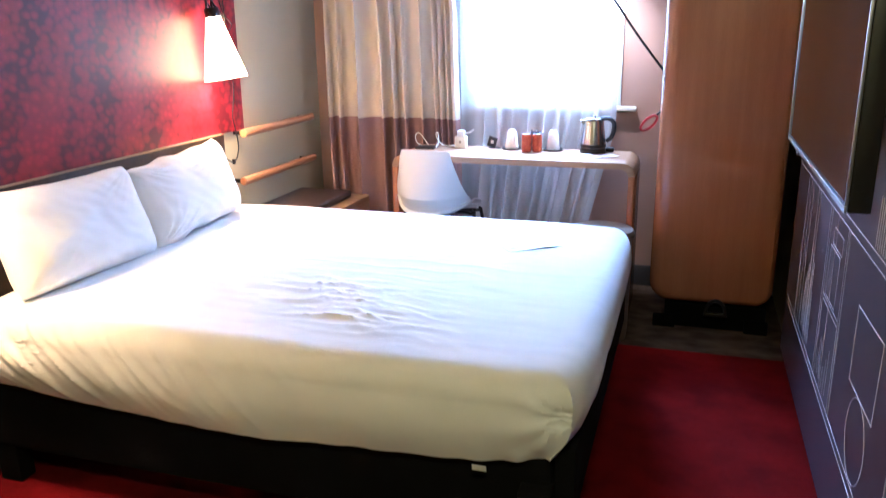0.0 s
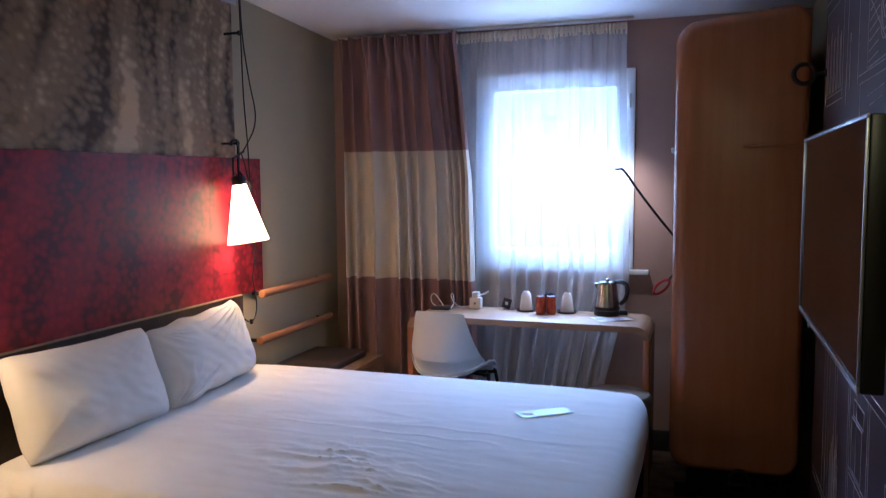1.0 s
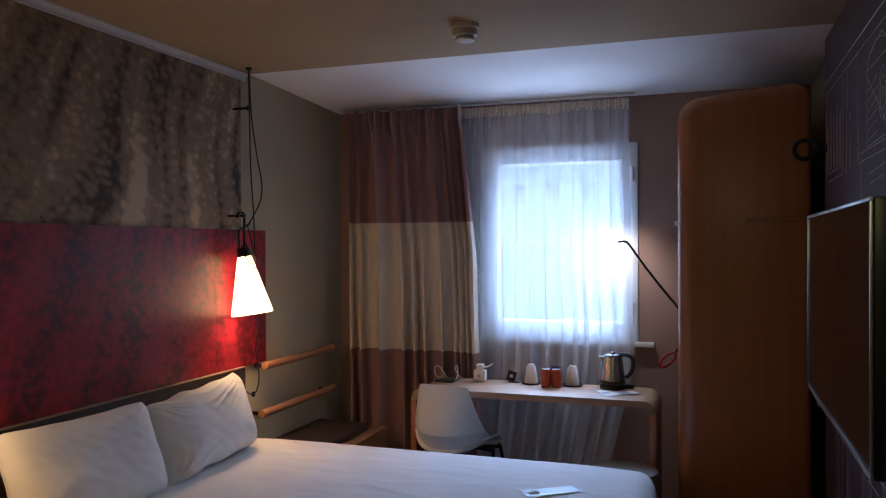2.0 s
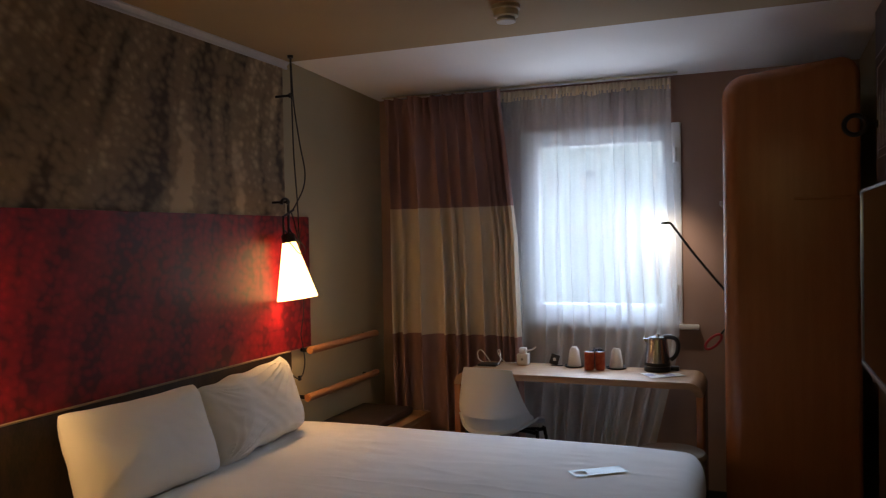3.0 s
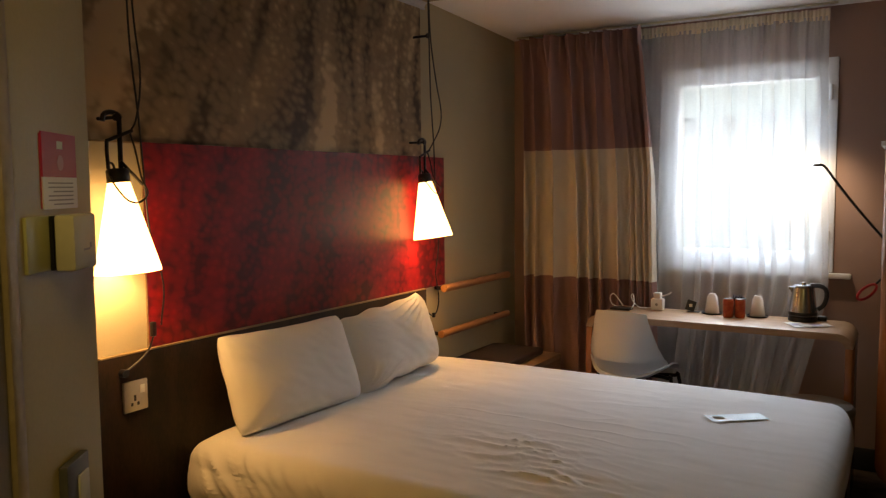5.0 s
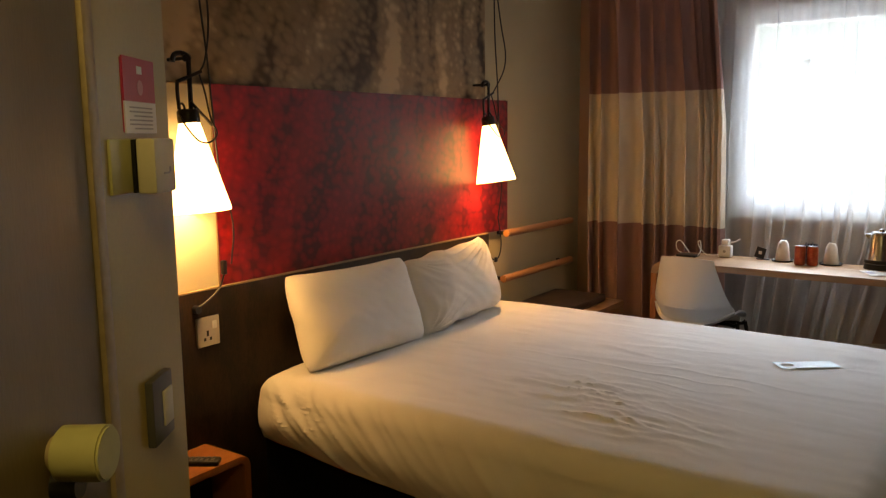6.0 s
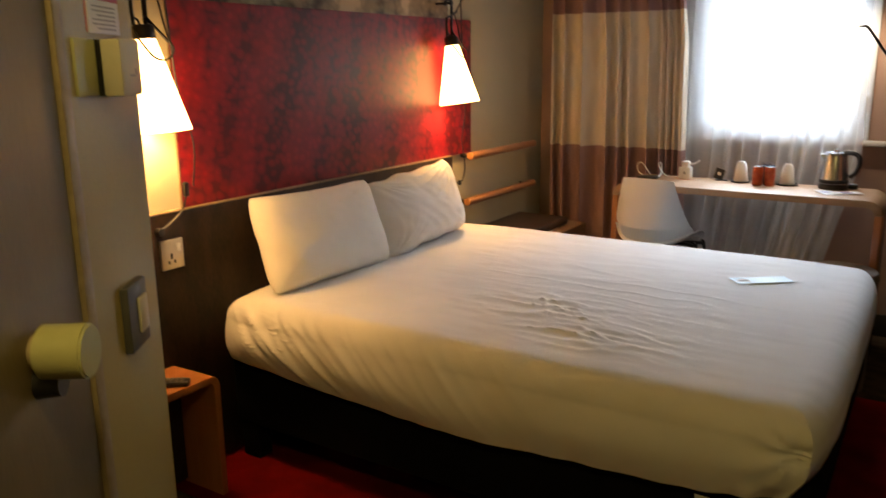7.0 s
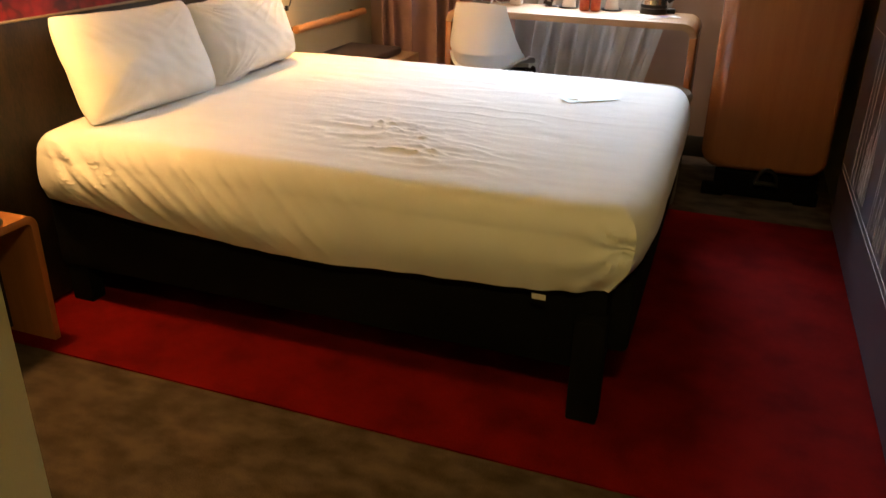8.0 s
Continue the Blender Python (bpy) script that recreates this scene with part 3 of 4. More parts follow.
part("voile", cloth_sheet(sx0, sx1, 3.95, 0.03, 2.168, 2.2, 12, 0.045, 23, cols=340, rows=22, gather=2.2, ruffle=0.012, pleats=40), SHEER, sheer)
bm = cloth_sheet(sx0, sx1, 3.946, 2.150, 2.203, 2.2, 12, 0.03, 23, cols=340, rows=8, ruffle=0.016, pleats=48)
for v in bm.verts:
    v.co.z += (0.012 * noise.noise((v.co.x * 17, 0.2, 0.7)) + 0.005 * noise.noise((v.co.x * 60, 0.9, 0.1))) * (2.203 - v.co.z) / 0.053
part("heading", bm, SHEER_TOP, sheer, "gathered opaque heading tape")

# ---- desk ----
desk = thing("desk", (1.245, 3.67, 0), "pale oak desk with rounded corner under the window", "desk")
T, RAD = 0.03, 0.06
whole = arch_outline(0.657, 1.832, 0.752, T, RAD)
part("desktop", extrude_outline([(u, v if v > 0 else 0.69) for u, v in whole], "y", 3.44, 3.798, 0.003), OAK, desk)
for x in (0.657, 1.832 - T):
    part("leg_panel", box(x + 0.0003, x + T - 0.0003, 3.4403, 3.7977, 0.0005, 0.6898, 0.002), OAK_UP, desk)

# ---- wardrobe ----
wardrobe = thing("wardrobe", (2.2, 3.42, 0), "tall rounded oak veneer wardrobe front standing by the wall", "wardrobe")
bm = bmesh.new()
R_EDGE, rings, W0, W1, WB, WT = 0.070, [], 1.924, 2.460, 0.126, 2.085
for k in range(9):
    a = radians(90 * k / 8)
    e = R_EDGE * (1 - math.sin(a))
    ring = []
    for u, v in round_rect(W0 + e, W1 - e * 0.4, WB + e * 0.6, WT - e * 0.7, 0.088 - e * 0.6, 10):
        # the top edge rises towards the wall
        rise = 0.060 * (u - W0) / (W1 - W0) * max(0.0, (v - 1.0) / (WT - 1.0))
        ring.append(bm.verts.new((u, 3.385 + R_EDGE * (1 - math.cos(a)), v + rise)))
    rings.append(ring)
rings.append([bm.verts.new((v.co.x, 3.520, v.co.z)) for v in rings[-1]])
for a, b in zip(rings, rings[1:]):
    for i in range(len(a)):
        bm.faces.new((a[i], a[(i + 1) % len(a)], b[(i + 1) % len(a)], b[i]))
bm.faces.new(rings[0])
bm.faces.new(rings[-1])
bmesh.ops.recalc_face_normals(bm, faces=bm.faces)
front = part("front_panel", bm, OAK_UP, wardrobe)
part("carcass", box(2.02, 2.445, 3.521, 3.97, 0.12, 2.02, 0.004), BLACK, wardrobe)
# matt black here paints in the shadow at the wardrobe's foot
part("plinth", box(2.0, 2.44, 3.43, 3.96, 0.0005, 0.119, 0.004), BLACK_CLOTH, wardrobe)
part("shelf", box(1.905, 2.02, 3.55, 3.95, 1.54, 1.56, 0.003), WHITE, wardrobe)

# ---- television ----
tv = thing("television", (2.36, 1.83, 1.037), "black flat television with a thin silver rim on a wall bracket", "television")
casing = part("casing", box(2.336, 2.375, 1.358, 2.322, 1.037, 1.533, 0.004), BLACK, tv)
part("screen", box(2.3335, 2.3358, 1.366, 2.314, 1.05, 1.525), SCREEN, casing)
part("bracket", box(2.375, PANEL_X - 0.0005, 1.70, 1.95, 1.17, 1.40, 0.004), BLACK, tv)

for name, a in (("top_rim", (1.358, 2.322, 1.5255, 1.533)), ("bottom_rim", (1.358, 2.322, 1.037, 1.0495)), ("side_rim", (1.358, 1.3655, 1.05, 1.525)), ("side_rim", (2.3145, 2.322, 1.05, 1.525))):
    part(name, box(2.330, 2.3356, a[0], a[1], a[2], a[3], 0.001), SILVER, casing, "thin silver metal rim")
part("logo_bar", box(2.3285, 2.3298, 1.80, 1.86, 1.040, 1.047), SILVER, casing)
part("sensor", lathe([(0.006, 0), (0.008, 0.004), (0.006, 0.010), (0.0005, 0.011)], (2.338, 2.10, 1.026)), SILVER, tv)

# ---- wardrobe details ----
part("ledge", box(2.205, 2.455, 3.371, 3.3845, 1.549, 1.561, 0.002), OAK_UP, front, "narrow oak ledge")
part("floor_loop", tube([(2.221 + 0.042 * math.cos(radians(a)), 3.372, 0.098 + 0.058 * math.sin(radians(a))) for a in range(0, 181, 20)], 0.009, bm=box(2.17, 2.272, 3.362, 3.384, 0.085, 0.100, 0.003)), BLACK, wardrobe, "black loop handle")
# feet in the same matt black, to sink into the painted bottom shadow
for x in (2.0, 2.40):
    part("foot", box(x - 0.05, x + 0.05, 3.40, 3.4295, 0.0005, 0.06, 0.006), BLACK_CLOTH, wardrobe)

# ---- bedside lamps ----
def bedside_lamp(y, label, lean, y_cable, bow):
    """A cone shade that leans out from the wall under a jointed black hanger on a peg, with its cable."""
    x = 0.088
    ob = thing("wall_lamp", (x, y, 1.15), label, "lamp", "lamps over the bed")
    m = Matrix.Translation((x, y, 1.47)) @ pose(0, 0, 0, 2, -lean, 0) @ Matrix.Translation((0, 0, -1.47))

    def hung(name, bm, mat, label="", at=m):
        bmesh.ops.transform(bm, matrix=at, verts=bm.verts)
        return part(name, bm, mat, ob, label)
    shade = lathe([(0.0895, 1.152), (0.0910, 1.150), (0.0905, 1.158), (0.029, 1.412), (0.026, 1.414), (0.026, 1.408), (0.0875, 1.156)], (0, 0, 0), 44)
    caps = [f for f in shade.faces if len(f.verts) > 8]
    bmesh.ops.delete(shade, geom=caps, context="FACES_ONLY")
    hung("shade", shade, SHADE, "lit white plastic cone shade")
    hung("cap", lathe([(0.0295, 1.404), (0.0315, 1.409), (0.0315, 1.440), (0.027, 1.446), (0.0005, 1.447)], (0, 0, 0)), BLACK, "black plastic lamp cap")
    hung("cap_eye", tube([(0, -0.020 + 0.011 * math.cos(radians(a)), 1.447 + 0.016 * math.sin(radians(a))) for a in range(0, 181, 30)], 0.0035), BLACK)
    upright = Matrix.Translation((x, y, 0))
    part("peg", rod((0.092, y, 1.590), (0.098, y, 1.590), 0.011, bm=rod((0.0145, y, 1.590), (0.092, y, 1.590), 0.0055)), BLACK_METAL, ob)
    hung("hook", tube([(0, -0.040, 1.578), (0, -0.034, 1.596), (0, -0.012, 1.604), (0, 0.010, 1.598), (0, 0.018, 1.588)], 0.0075), BLACK_METAL, "", upright)
    hung("main_bar", box(-0.004, 0.004, 0.008, 0.021, 1.445, 1.60, 0.002), BLACK_METAL, "", upright)
    hung("side_bar", tube([(0, -0.026, 1.445), (0, -0.029, 1.49), (0, -0.028, 1.522)], 0.0055), BLACK_METAL, "", upright)
    hung("cross_bar", rod((0, -0.029, 1.523), (0, 0.056, 1.556), 0.0055), BLACK_METAL, "", upright)
    hung("stay", rod((0.004, 0.010, 1.468), (0.004, 0.078, 1.398), 0.0048), BLACK_METAL)
    hung("loop_cable", tube([(0, -0.030, 1.432), (0.034, -0.036, 1.395), (0.047, -0.012, 1.355), (0.050, 0.024, 1.347), (0.042, 0.062, 1.372), (0.006, 0.074, 1.42), (0.002, 0.066, 1.50), (0, 0.054, 1.553)], 0.0028), BLACK)
    c = y_cable
    part("ceiling_cup", lathe([(0.0005, -0.012), (0.012, -0.012), (0.014, 0.0)], (0.10, c, H_NEAR - 0.0005)), BLACK, ob)
    part("cable", tube([(0.10, c - 0.002, 2.25), (0.103, c, 2.05), (0.106, c + 0.004, 1.8), (0.108, c + 0.022, 1.60), (0.106, c + 0.034, 1.45), (0.10, c + 0.055, 1.25), (0.07, c + 0.12, 1.10), (0.05, c + 0.122, 0.97)], 0.003), BLACK, ob)
    part("cable", tube([(0.10, c + 0.004, 2.25), (0.106, c + 0.010, 2.05), (0.116, c + 0.008 + 0.028 * bow, 1.86), (0.122, c + 0.012 + 0.050 * bow, 1.74), (0.118, c + 0.014 + 0.042 * bow, 1.66), (0.102, y + 0.060, 1.585), (0.086, y + 0.054, 1.556)], 0.003), BLACK, ob)
    return ob


near_lamp = bedside_lamp(1.220, "cone lamp with white lit shade hanging on a black hook", 3.5, 1.262, 0.2)
far_lamp = bedside_lamp(2.848, "cone lamp with white lit shade hung by the far pillow", 7.5, 2.885, 1.15)
part("inline_switch", box(0.043, 0.058, 1.345, 1.362, 0.94, 0.985, 0.004), BLACK, near_lamp)
part("lower_cable", tube([(0.05, 1.354, 0.942), (0.048, 1.335, 0.90), (0.042, 1.29, 0.865), (0.034, 1.255, 0.846)], 0.003), BLACK, near_lamp)
part("plug", rod((0.0305, 1.252, 0.845), (0.05, 1.252, 0.845), 0.012), BLACK, near_lamp)
part("lower_cable", tube([(0.05, 3.007, 0.97), (0.045, 3.045, 0.85), (0.042, 3.035, 0.785), (0.04, 3.0, 0.762), (0.04, 2.95, 0.785), (0.036, 2.90, 0.83)], 0.003), BLACK, far_lamp)
part("inline_switch", box(0.035, 0.048, 2.995, 3.012, 0.752, 0.776, 0.004), BLACK, far_lamp)
part("plug", rod((0.0305, 2.897, 0.832), (0.05, 2.897, 0.832), 0.014), BLACK, far_lamp)
for x, y in ((0.103, 1.235), (0.118, 2.855)):
    lamp("bulb_light", "POINT", Matrix.Translation((x, y, 1.235)), 5.0, (1.0, 0.58, 0.22), radius=0.03)
for y, z in ((2.90, 2.078), (1.24, 2.078)):
    peg = rod((0.083, y, z), (0.09, y, z), 0.012, bm=rod((0.0085, y, z), (0.083, y, z), 0.006))
    piece("wall_peg", peg, BLACK_METAL, "black metal peg screwed into the grey print", "peg", "", "pegs over the bed")

# ---- trim of the prints ----
GILT = material("pale_wood_edge", (0.30, 0.21, 0.11), 0.5, scale=9, vary=0.2, bump=0.05)
piece("trim_print_top", box(0.0105, 0.017, 1.185, 1.3645, 1.525, 1.5295), GILT, "pale wooden edging strip over the cream panel", "edging")
piece("trim_print_side", box(0.0145, 0.017, 1.359, 1.3645, 0.897, 1.5245), GILT, "pale wooden edging strip beside the red print", "edging")
piece("trim_headboard", box(0.0005, 0.0305, 1.185, 2.957, 0.8955, 0.8995), GILT, "pale wooden edging strip along the headboard", "edging")

# ---- rails on the bed wall ----
def rail(z, y0, y1):
    ob = thing("wall_rail", (0.04, (y0 + y1) / 2, z), "round beech rail fixed along the grey wall", "rail", "rails on the wall")
    bm = rod((0.055, y0, z), (0.055, y1, z), 0.0185, seg=24)
    bmesh.ops.bevel(bm, geom=[e for e in bm.edges if abs(e.verts[0].co.y - e.verts[1].co.y) < 1e-5], offset=0.003, segments=2, affect="EDGES")
    part("bar", bm, BEECH, ob)
    for y in (y0 + 0.012, y1 - 0.06):
        part("bracket", rod((0.0005, y, z), (0.038, y, z), 0.010), BLACK_METAL, ob)


rail(0.885, 3.075, 3.79)
rail(0.662, 3.046, 3.79)

# ---- socket ----
SOCKET = material("satin_steel_plate", (0.55, 0.52, 0.46), 0.35, metal=0.7, scale=8, vary=0.08, bump=0.02)
socket = thing("wall_socket", (0.03, 1.292, 0.722), "satin steel wall socket with a white rocker switch", "socket")
socket_plate = part("plate", box(0.0305, 0.039, 1.250, 1.335, 0.722, 0.815, 0.003), SOCKET, socket)
part("rocker", box(0.0395, 0.0435, 1.306, 1.322, 0.775, 0.800, 0.002), WHITE, socket_plate)
for y, z, h in ((1.288, 0.763, 0.009), (1.277, 0.745, 0.005), (1.299, 0.745, 0.005)):
    part("slot", box(0.0392, 0.0396, y - 0.004, y + 0.004, z - h, z + h), BLACK, socket_plate)

# ---- nightstand with remote ----
night = thing("nightstand", (0.12, 1.15, 0), "small oak bedside table with rounded top corners", "bedside table")
part("frame", extrude_outline(arch_outline(0.86, 1.291, 0.411, 0.022, 0.035), "x", 0.031, 0.206, 0.002), OAK_UP, night)
# the open frame's inner shade, put in as a dark sheet
part("shade_sheet", box(0.031, 0.044, 0.8825, 1.2685, 0.02, 0.3885), WALNUT, night, "dark sheet standing in for the shade inside")
remote = thing("remote_control", (0.15, 1.13, 0.4115), "small black remote control on the bedside table", "remote")
GREY_KEY = material("grey_rubber_key", (0.16, 0.16, 0.16), 0.6, bump=0)
laid = Matrix.Translation((0.145, 1.150, 0.4115)) @ pose(0, 0, 0, 0, 0, -55)
bm = box(-0.019, 0.019, -0.062, 0.062, 0.0, 0.016, 0.005, segments=3)
bmesh.ops.transform(bm, matrix=laid, verts=bm.verts)
remote_body = part("body", bm, BLACK, remote)
for i in range(6):
    for j in range(3):
        bm = box(-0.0145 + 0.0105 * j, -0.0065 + 0.0105 * j, 0.038 - 0.016 * i, 0.047 - 0.016 * i, 0.0162, 0.0180, 0.001)
        bmesh.ops.transform(bm, matrix=laid, verts=bm.verts)
        part("key", bm, GREY_KEY, remote_body)

# ---- pod door and fittings ----
def pod_box(d0, d1, out0, out1, z0, z1, bevel=0.0):
    """A block on the slanted wall."""
    u = Vector((BEND[0] - CORNER[0], BEND[1] - CORNER[1], 0)).normalized()
    n = Vector((-u.y, u.x, 0))
    bm = box(d0, d1, out0, out1, z0, z1, bevel)
    bmesh.ops.transform(bm, matrix=Matrix(((u.x, n.x, 0, CORNER[0]), (u.y, n.y, 0, CORNER[1]), (0, 0, 1, 0), (0, 0, 0, 1))), verts=bm.verts)
    return bm


DOOR = material("brown_door_laminate", (0.19, 0.14, 0.07), 0.45, second=(0.155, 0.115, 0.055), scale=4, fine=120, bump=0.06, stretch=(4, 4, 0.6))
BRASS = material("bronze_door_trim", (0.40, 0.31, 0.18), 0.45, metal=0.25, scale=14, vary=0.25, bump=0.05)
OLIVE = material("olive_cream_knob", (0.50, 0.48, 0.22), 0.4, scale=9, vary=0.08, bump=0.02)
IVORY = material("ivory_plastic", (0.62, 0.57, 0.42), 0.45, scale=9, vary=0.06, bump=0.02)
CARD_RED = material("card_red_ink", (0.50, 0.03, 0.06), 0.35, scale=20, vary=0.08, bump=0)
CARD_WHITE = material("card_white", (0.75, 0.73, 0.68), 0.35, scale=20, vary=0.04, bump=0)
INK = material("grey_print_ink", (0.36, 0.35, 0.33), 0.6, bump=0)
door = thing("door_1", (*pod_point(0.42), 0), "closed brown laminate bathroom door in the slanted wall", "door", kind="structure")
leaf_panel = part("door_leaf", pod_box(0.227, 0.585, 0.0005, 0.006, 0.01, 2.02, 0.001), DOOR, door)
part("door_frame", pod_box(0.204, 0.2262, 0.0005, 0.011, 0.0, 2.06, 0.004), BRASS, door, "thin bronze door edge trim")
KNOB_D, KNOB_Z = 0.324, 1.114
k0, k1, k2 = (Vector((*pod_point(KNOB_D, out), KNOB_Z)) for out in (0.006, 0.012, 0.051))
knob = rod(k1, k2, 0.0222, 0.0228, seg=40)
bmesh.ops.bevel(knob, geom=[e for e in knob.edges if len(e.link_faces) == 2 and any(len(f.verts) > 8 for f in e.link_faces)], offset=0.002, segments=2, affect="EDGES")
knob_part = part("knob", knob, OLIVE, leaf_panel, "pale olive round door knob")
part("rose", rod(k0, k1, 0.014, seg=24), BRASS, leaf_panel)
# short dark cylinder just below the knob
low = Vector((0, 0, -0.027))
part("dark_stub", rod(k0 + low, Vector((*pod_point(KNOB_D, 0.026), KNOB_Z)) + low, 0.013, 0.011, seg=24), BLACK, leaf_panel, "dark round stub below the knob")

card = thing("notice_card", (*pod_point(0.085), 1.369), "red and white printed notice card on the pod wall", "notice")
red_half = part("red_half", pod_box(0.043, 0.127, 0.0008, 0.0022, 1.4015, 1.446), CARD_RED, card, "glossy red upper half")
white_half = part("white_half", pod_box(0.043, 0.127, 0.0008, 0.0022, 1.369, 1.4013), CARD_WHITE, card, "white lower half with small print")
part("back_fold", pod_box(0.040, 0.129, 0.0001, 0.0007, 1.370, 1.444), CARD_RED, card, "red rear leaf")
for i in range(6):
    part("print_bar", pod_box(0.054, 0.116 - 0.012 * (i % 3 == 2), 0.0023, 0.0025, 1.3945 - 0.0043 * i, 1.3960 - 0.0043 * i), INK, white_half)
part("emblem", pod_box(0.078, 0.092, 0.0023, 0.0025, 1.430, 1.438), CARD_WHITE, red_half)
PINK = material("pale_pink_ink", (0.62, 0.22, 0.24), 0.4, bump=0)
part("emblem", rod(Vector((*pod_point(0.085, 0.0023), 1.416)), Vector((*pod_point(0.085, 0.0026), 1.416)), 0.008, seg=20), PINK, red_half, "pale pink round mark")
holder = thing("key_card_holder", (*pod_point(0.12), 1.307), "ivory key card holder box on the pod wall", "card switch")
part("back_plate", pod_box(0.062, 0.172, 0.0005, 0.004, 1.309, 1.363, 0.001), OLIVE, holder)
# the box's shadow on the plate, built as a black slab
part("shadow_strip", pod_box(0.064, 0.1235, 0.0041, 0.0075, 1.3085, 1.3625), BLACK, holder, "black strip for the shadow behind the box")
holder_box = part("box", pod_box(0.064, 0.122, 0.0078, 0.028, 1.307, 1.3635, 0.003), IVORY, holder)
part("slot", pod_box(0.084, 0.100, 0.0281, 0.0285, 1.3265, 1.3285), INK, holder_box)
part("mark", pod_box(0.080, 0.084, 0.0281, 0.0285, 1.3285, 1.334), INK, holder_box)
switch = thing("light_switch", (*pod_point(0.085), 1.034), "dark framed light switch with a pale rocker", "switch")
switch_plate = part("plate", pod_box(0.064, 0.122, 0.0005, 0.010, 1.034, 1.107, 0.002), material("dark_switch_frame", (0.09, 0.085, 0.075), 0.4, scale=20, vary=0.1, bump=0.02), switch)
part("rocker", pod_box(0.072, 0.098, 0.0101, 0.0130, 1.050, 1.090, 0.0015), IVORY, switch_plate)

# ---- ring hook on the printed panel ----
hook = thing("ring_hook", (PANEL_X, 3.20, 1.82), "black ring coat hook on the printed panel", "hook")
part("ring", tube([(2.412 + 0.037 * math.cos(radians(a)), 3.20, 1.822 + 0.037 * math.sin(radians(a))) for a in range(0, 360, 20)], 0.0095, closed=True, rounds=2), BLACK, hook)
part("stem", rod((2.4895, 3.20, 1.822), (2.484, 3.20, 1.822), 0.016, bm=rod((2.455, 3.20, 1.822), (2.4845, 3.20, 1.822), 0.006)), BLACK, hook)

# ---- white drawings on the panel ----
def drawing(name, *strokes):
    """Chalk-like strokes, each a chain of (y, z) points, as thin raised ink on the panel."""
    bm = bmesh.new()
    w, x = 0.0028, PANEL_X - 0.0012
    for chain in strokes:
        for (y0, z0), (y1, z1) in zip(chain, chain[1:]):
            d = Vector((y1 - y0, z1 - z0))
            if d.length < 1e-5:
                continue
            a = math.atan2(d.y, d.x)
            box((x + PANEL_X) / 2 - 0.0006, (x + PANEL_X) / 2 + 0.0006, (y0 + y1) / 2 - d.length / 2 - w / 3, (y0 + y1) / 2 + d.length / 2 + w / 3, (z0 + z1) / 2 - w / 2, (z0 + z1) / 2 + w / 2, bm=bm, turn=Matrix.Rotation(a, 4, "X"))
    part(name, bm, CHALK, panel, "thin white ink lines")


def loop_of(y, z, ry, rz, a0=0, a1=360, steps=28):
    return [(y + ry * math.cos(radians(a0 + (a1 - a0) * k / steps)), z + rz * math.sin(radians(a0 + (a1 - a0) * k / steps))) for k in range(steps + 1)]


def frame_of(y0, y1, z0, z1):
    return [(y0, z0), (y1, z0), (y1, z1), (y0, z1), (y0, z0)]


drawing("skirting_lines", [(3.2, 0.274), (0.2, 0.274)], [(3.2, 0.250), (0.2, 0.248)])
drawing("dado_lines", [(3.2, 0.821), (0.2, 0.823)], [(2.95, 0.848), (0.2, 0.852)])
drawing("column_lines", *[[(y, 0.276), (y + 0.012, 0.819)] for y in (2.95, 2.88, 2.82, 2.70, 2.655, 2.43, 2.40, 2.29, 2.125, 2.10)])
drawing("reed_lines", *[[(2.60 + 0.022 * k, 0.30), (2.61 + 0.020 * k, 0.48 + 0.10 * ((k * 7) % 4) / 3)] for k in range(9)])
drawing("window_small", frame_of(2.19, 2.345, 0.725, 0.776), frame_of(2.21, 2.37, 0.56, 0.715), [(2.40, 0.55), (2.14, 0.552)], [(2.40, 0.535), (2.14, 0.535)])
drawing("posts_low", [(2.35, 0.30), (2.345, 0.425), (2.31, 0.40), (2.31, 0.30)], [(2.19, 0.44), (2.19, 0.30)], [(2.22, 0.40), (2.225, 0.29)], [(2.26, 0.36), (2.26, 0.29)])
drawing("picture_frame", [(1.90, 0.685), (1.616, 0.695), (1.625, 0.495), (1.897, 0.488), (1.90, 0.685)])
drawing("hoop", loop_of(1.757, 0.385, 0.108, 0.105))
drawing("upper_wall_lines", [(3.235, 2.076), (0.3, 2.078)], [(3.205, 2.032), (0.3, 2.034)])
drawing("upper_columns", *[[(y, 1.70), (y, 2.03)] for y in (3.2, 2.80, 2.50)], [(2.72, 1.66), (2.70, 2.02)])
drawing("shelf_lines", [(3.2, 1.720), (2.79, 1.719)], [(3.18, 1.690), (2.79, 1.690)], [(2.48, 1.722), (0.9, 1.718)], [(2.47, 1.696), (0.9, 1.692)])
drawing("cabinet", [(2.35, 1.728), (2.35, 1.945)] + loop_of(2.195, 1.93, 0.155, 0.07, 180, 0, 14)[1:] + [(2.04, 1.733), (2.35, 1.728)])
drawing("clock", loop_of(2.125, 1.845, 0.055, 0.068), loop_of(2.125, 1.845, 0.035, 0.045), loop_of(2.125, 1.845, 0.012, 0.016, steps=10))
drawing("cabinet_hatch", *[[(2.33, 1.745 + 0.028 * k), (2.20, 1.755 + 0.030 * k)] for k in range(6)])
drawing("cabinet_crest", [(2.32, 1.975), (2.29, 1.99), (2.26, 1.985), (2.22, 2.005), (2.18, 2.0), (2.14, 2.01), (2.09, 1.985), (2.06, 1.975)])
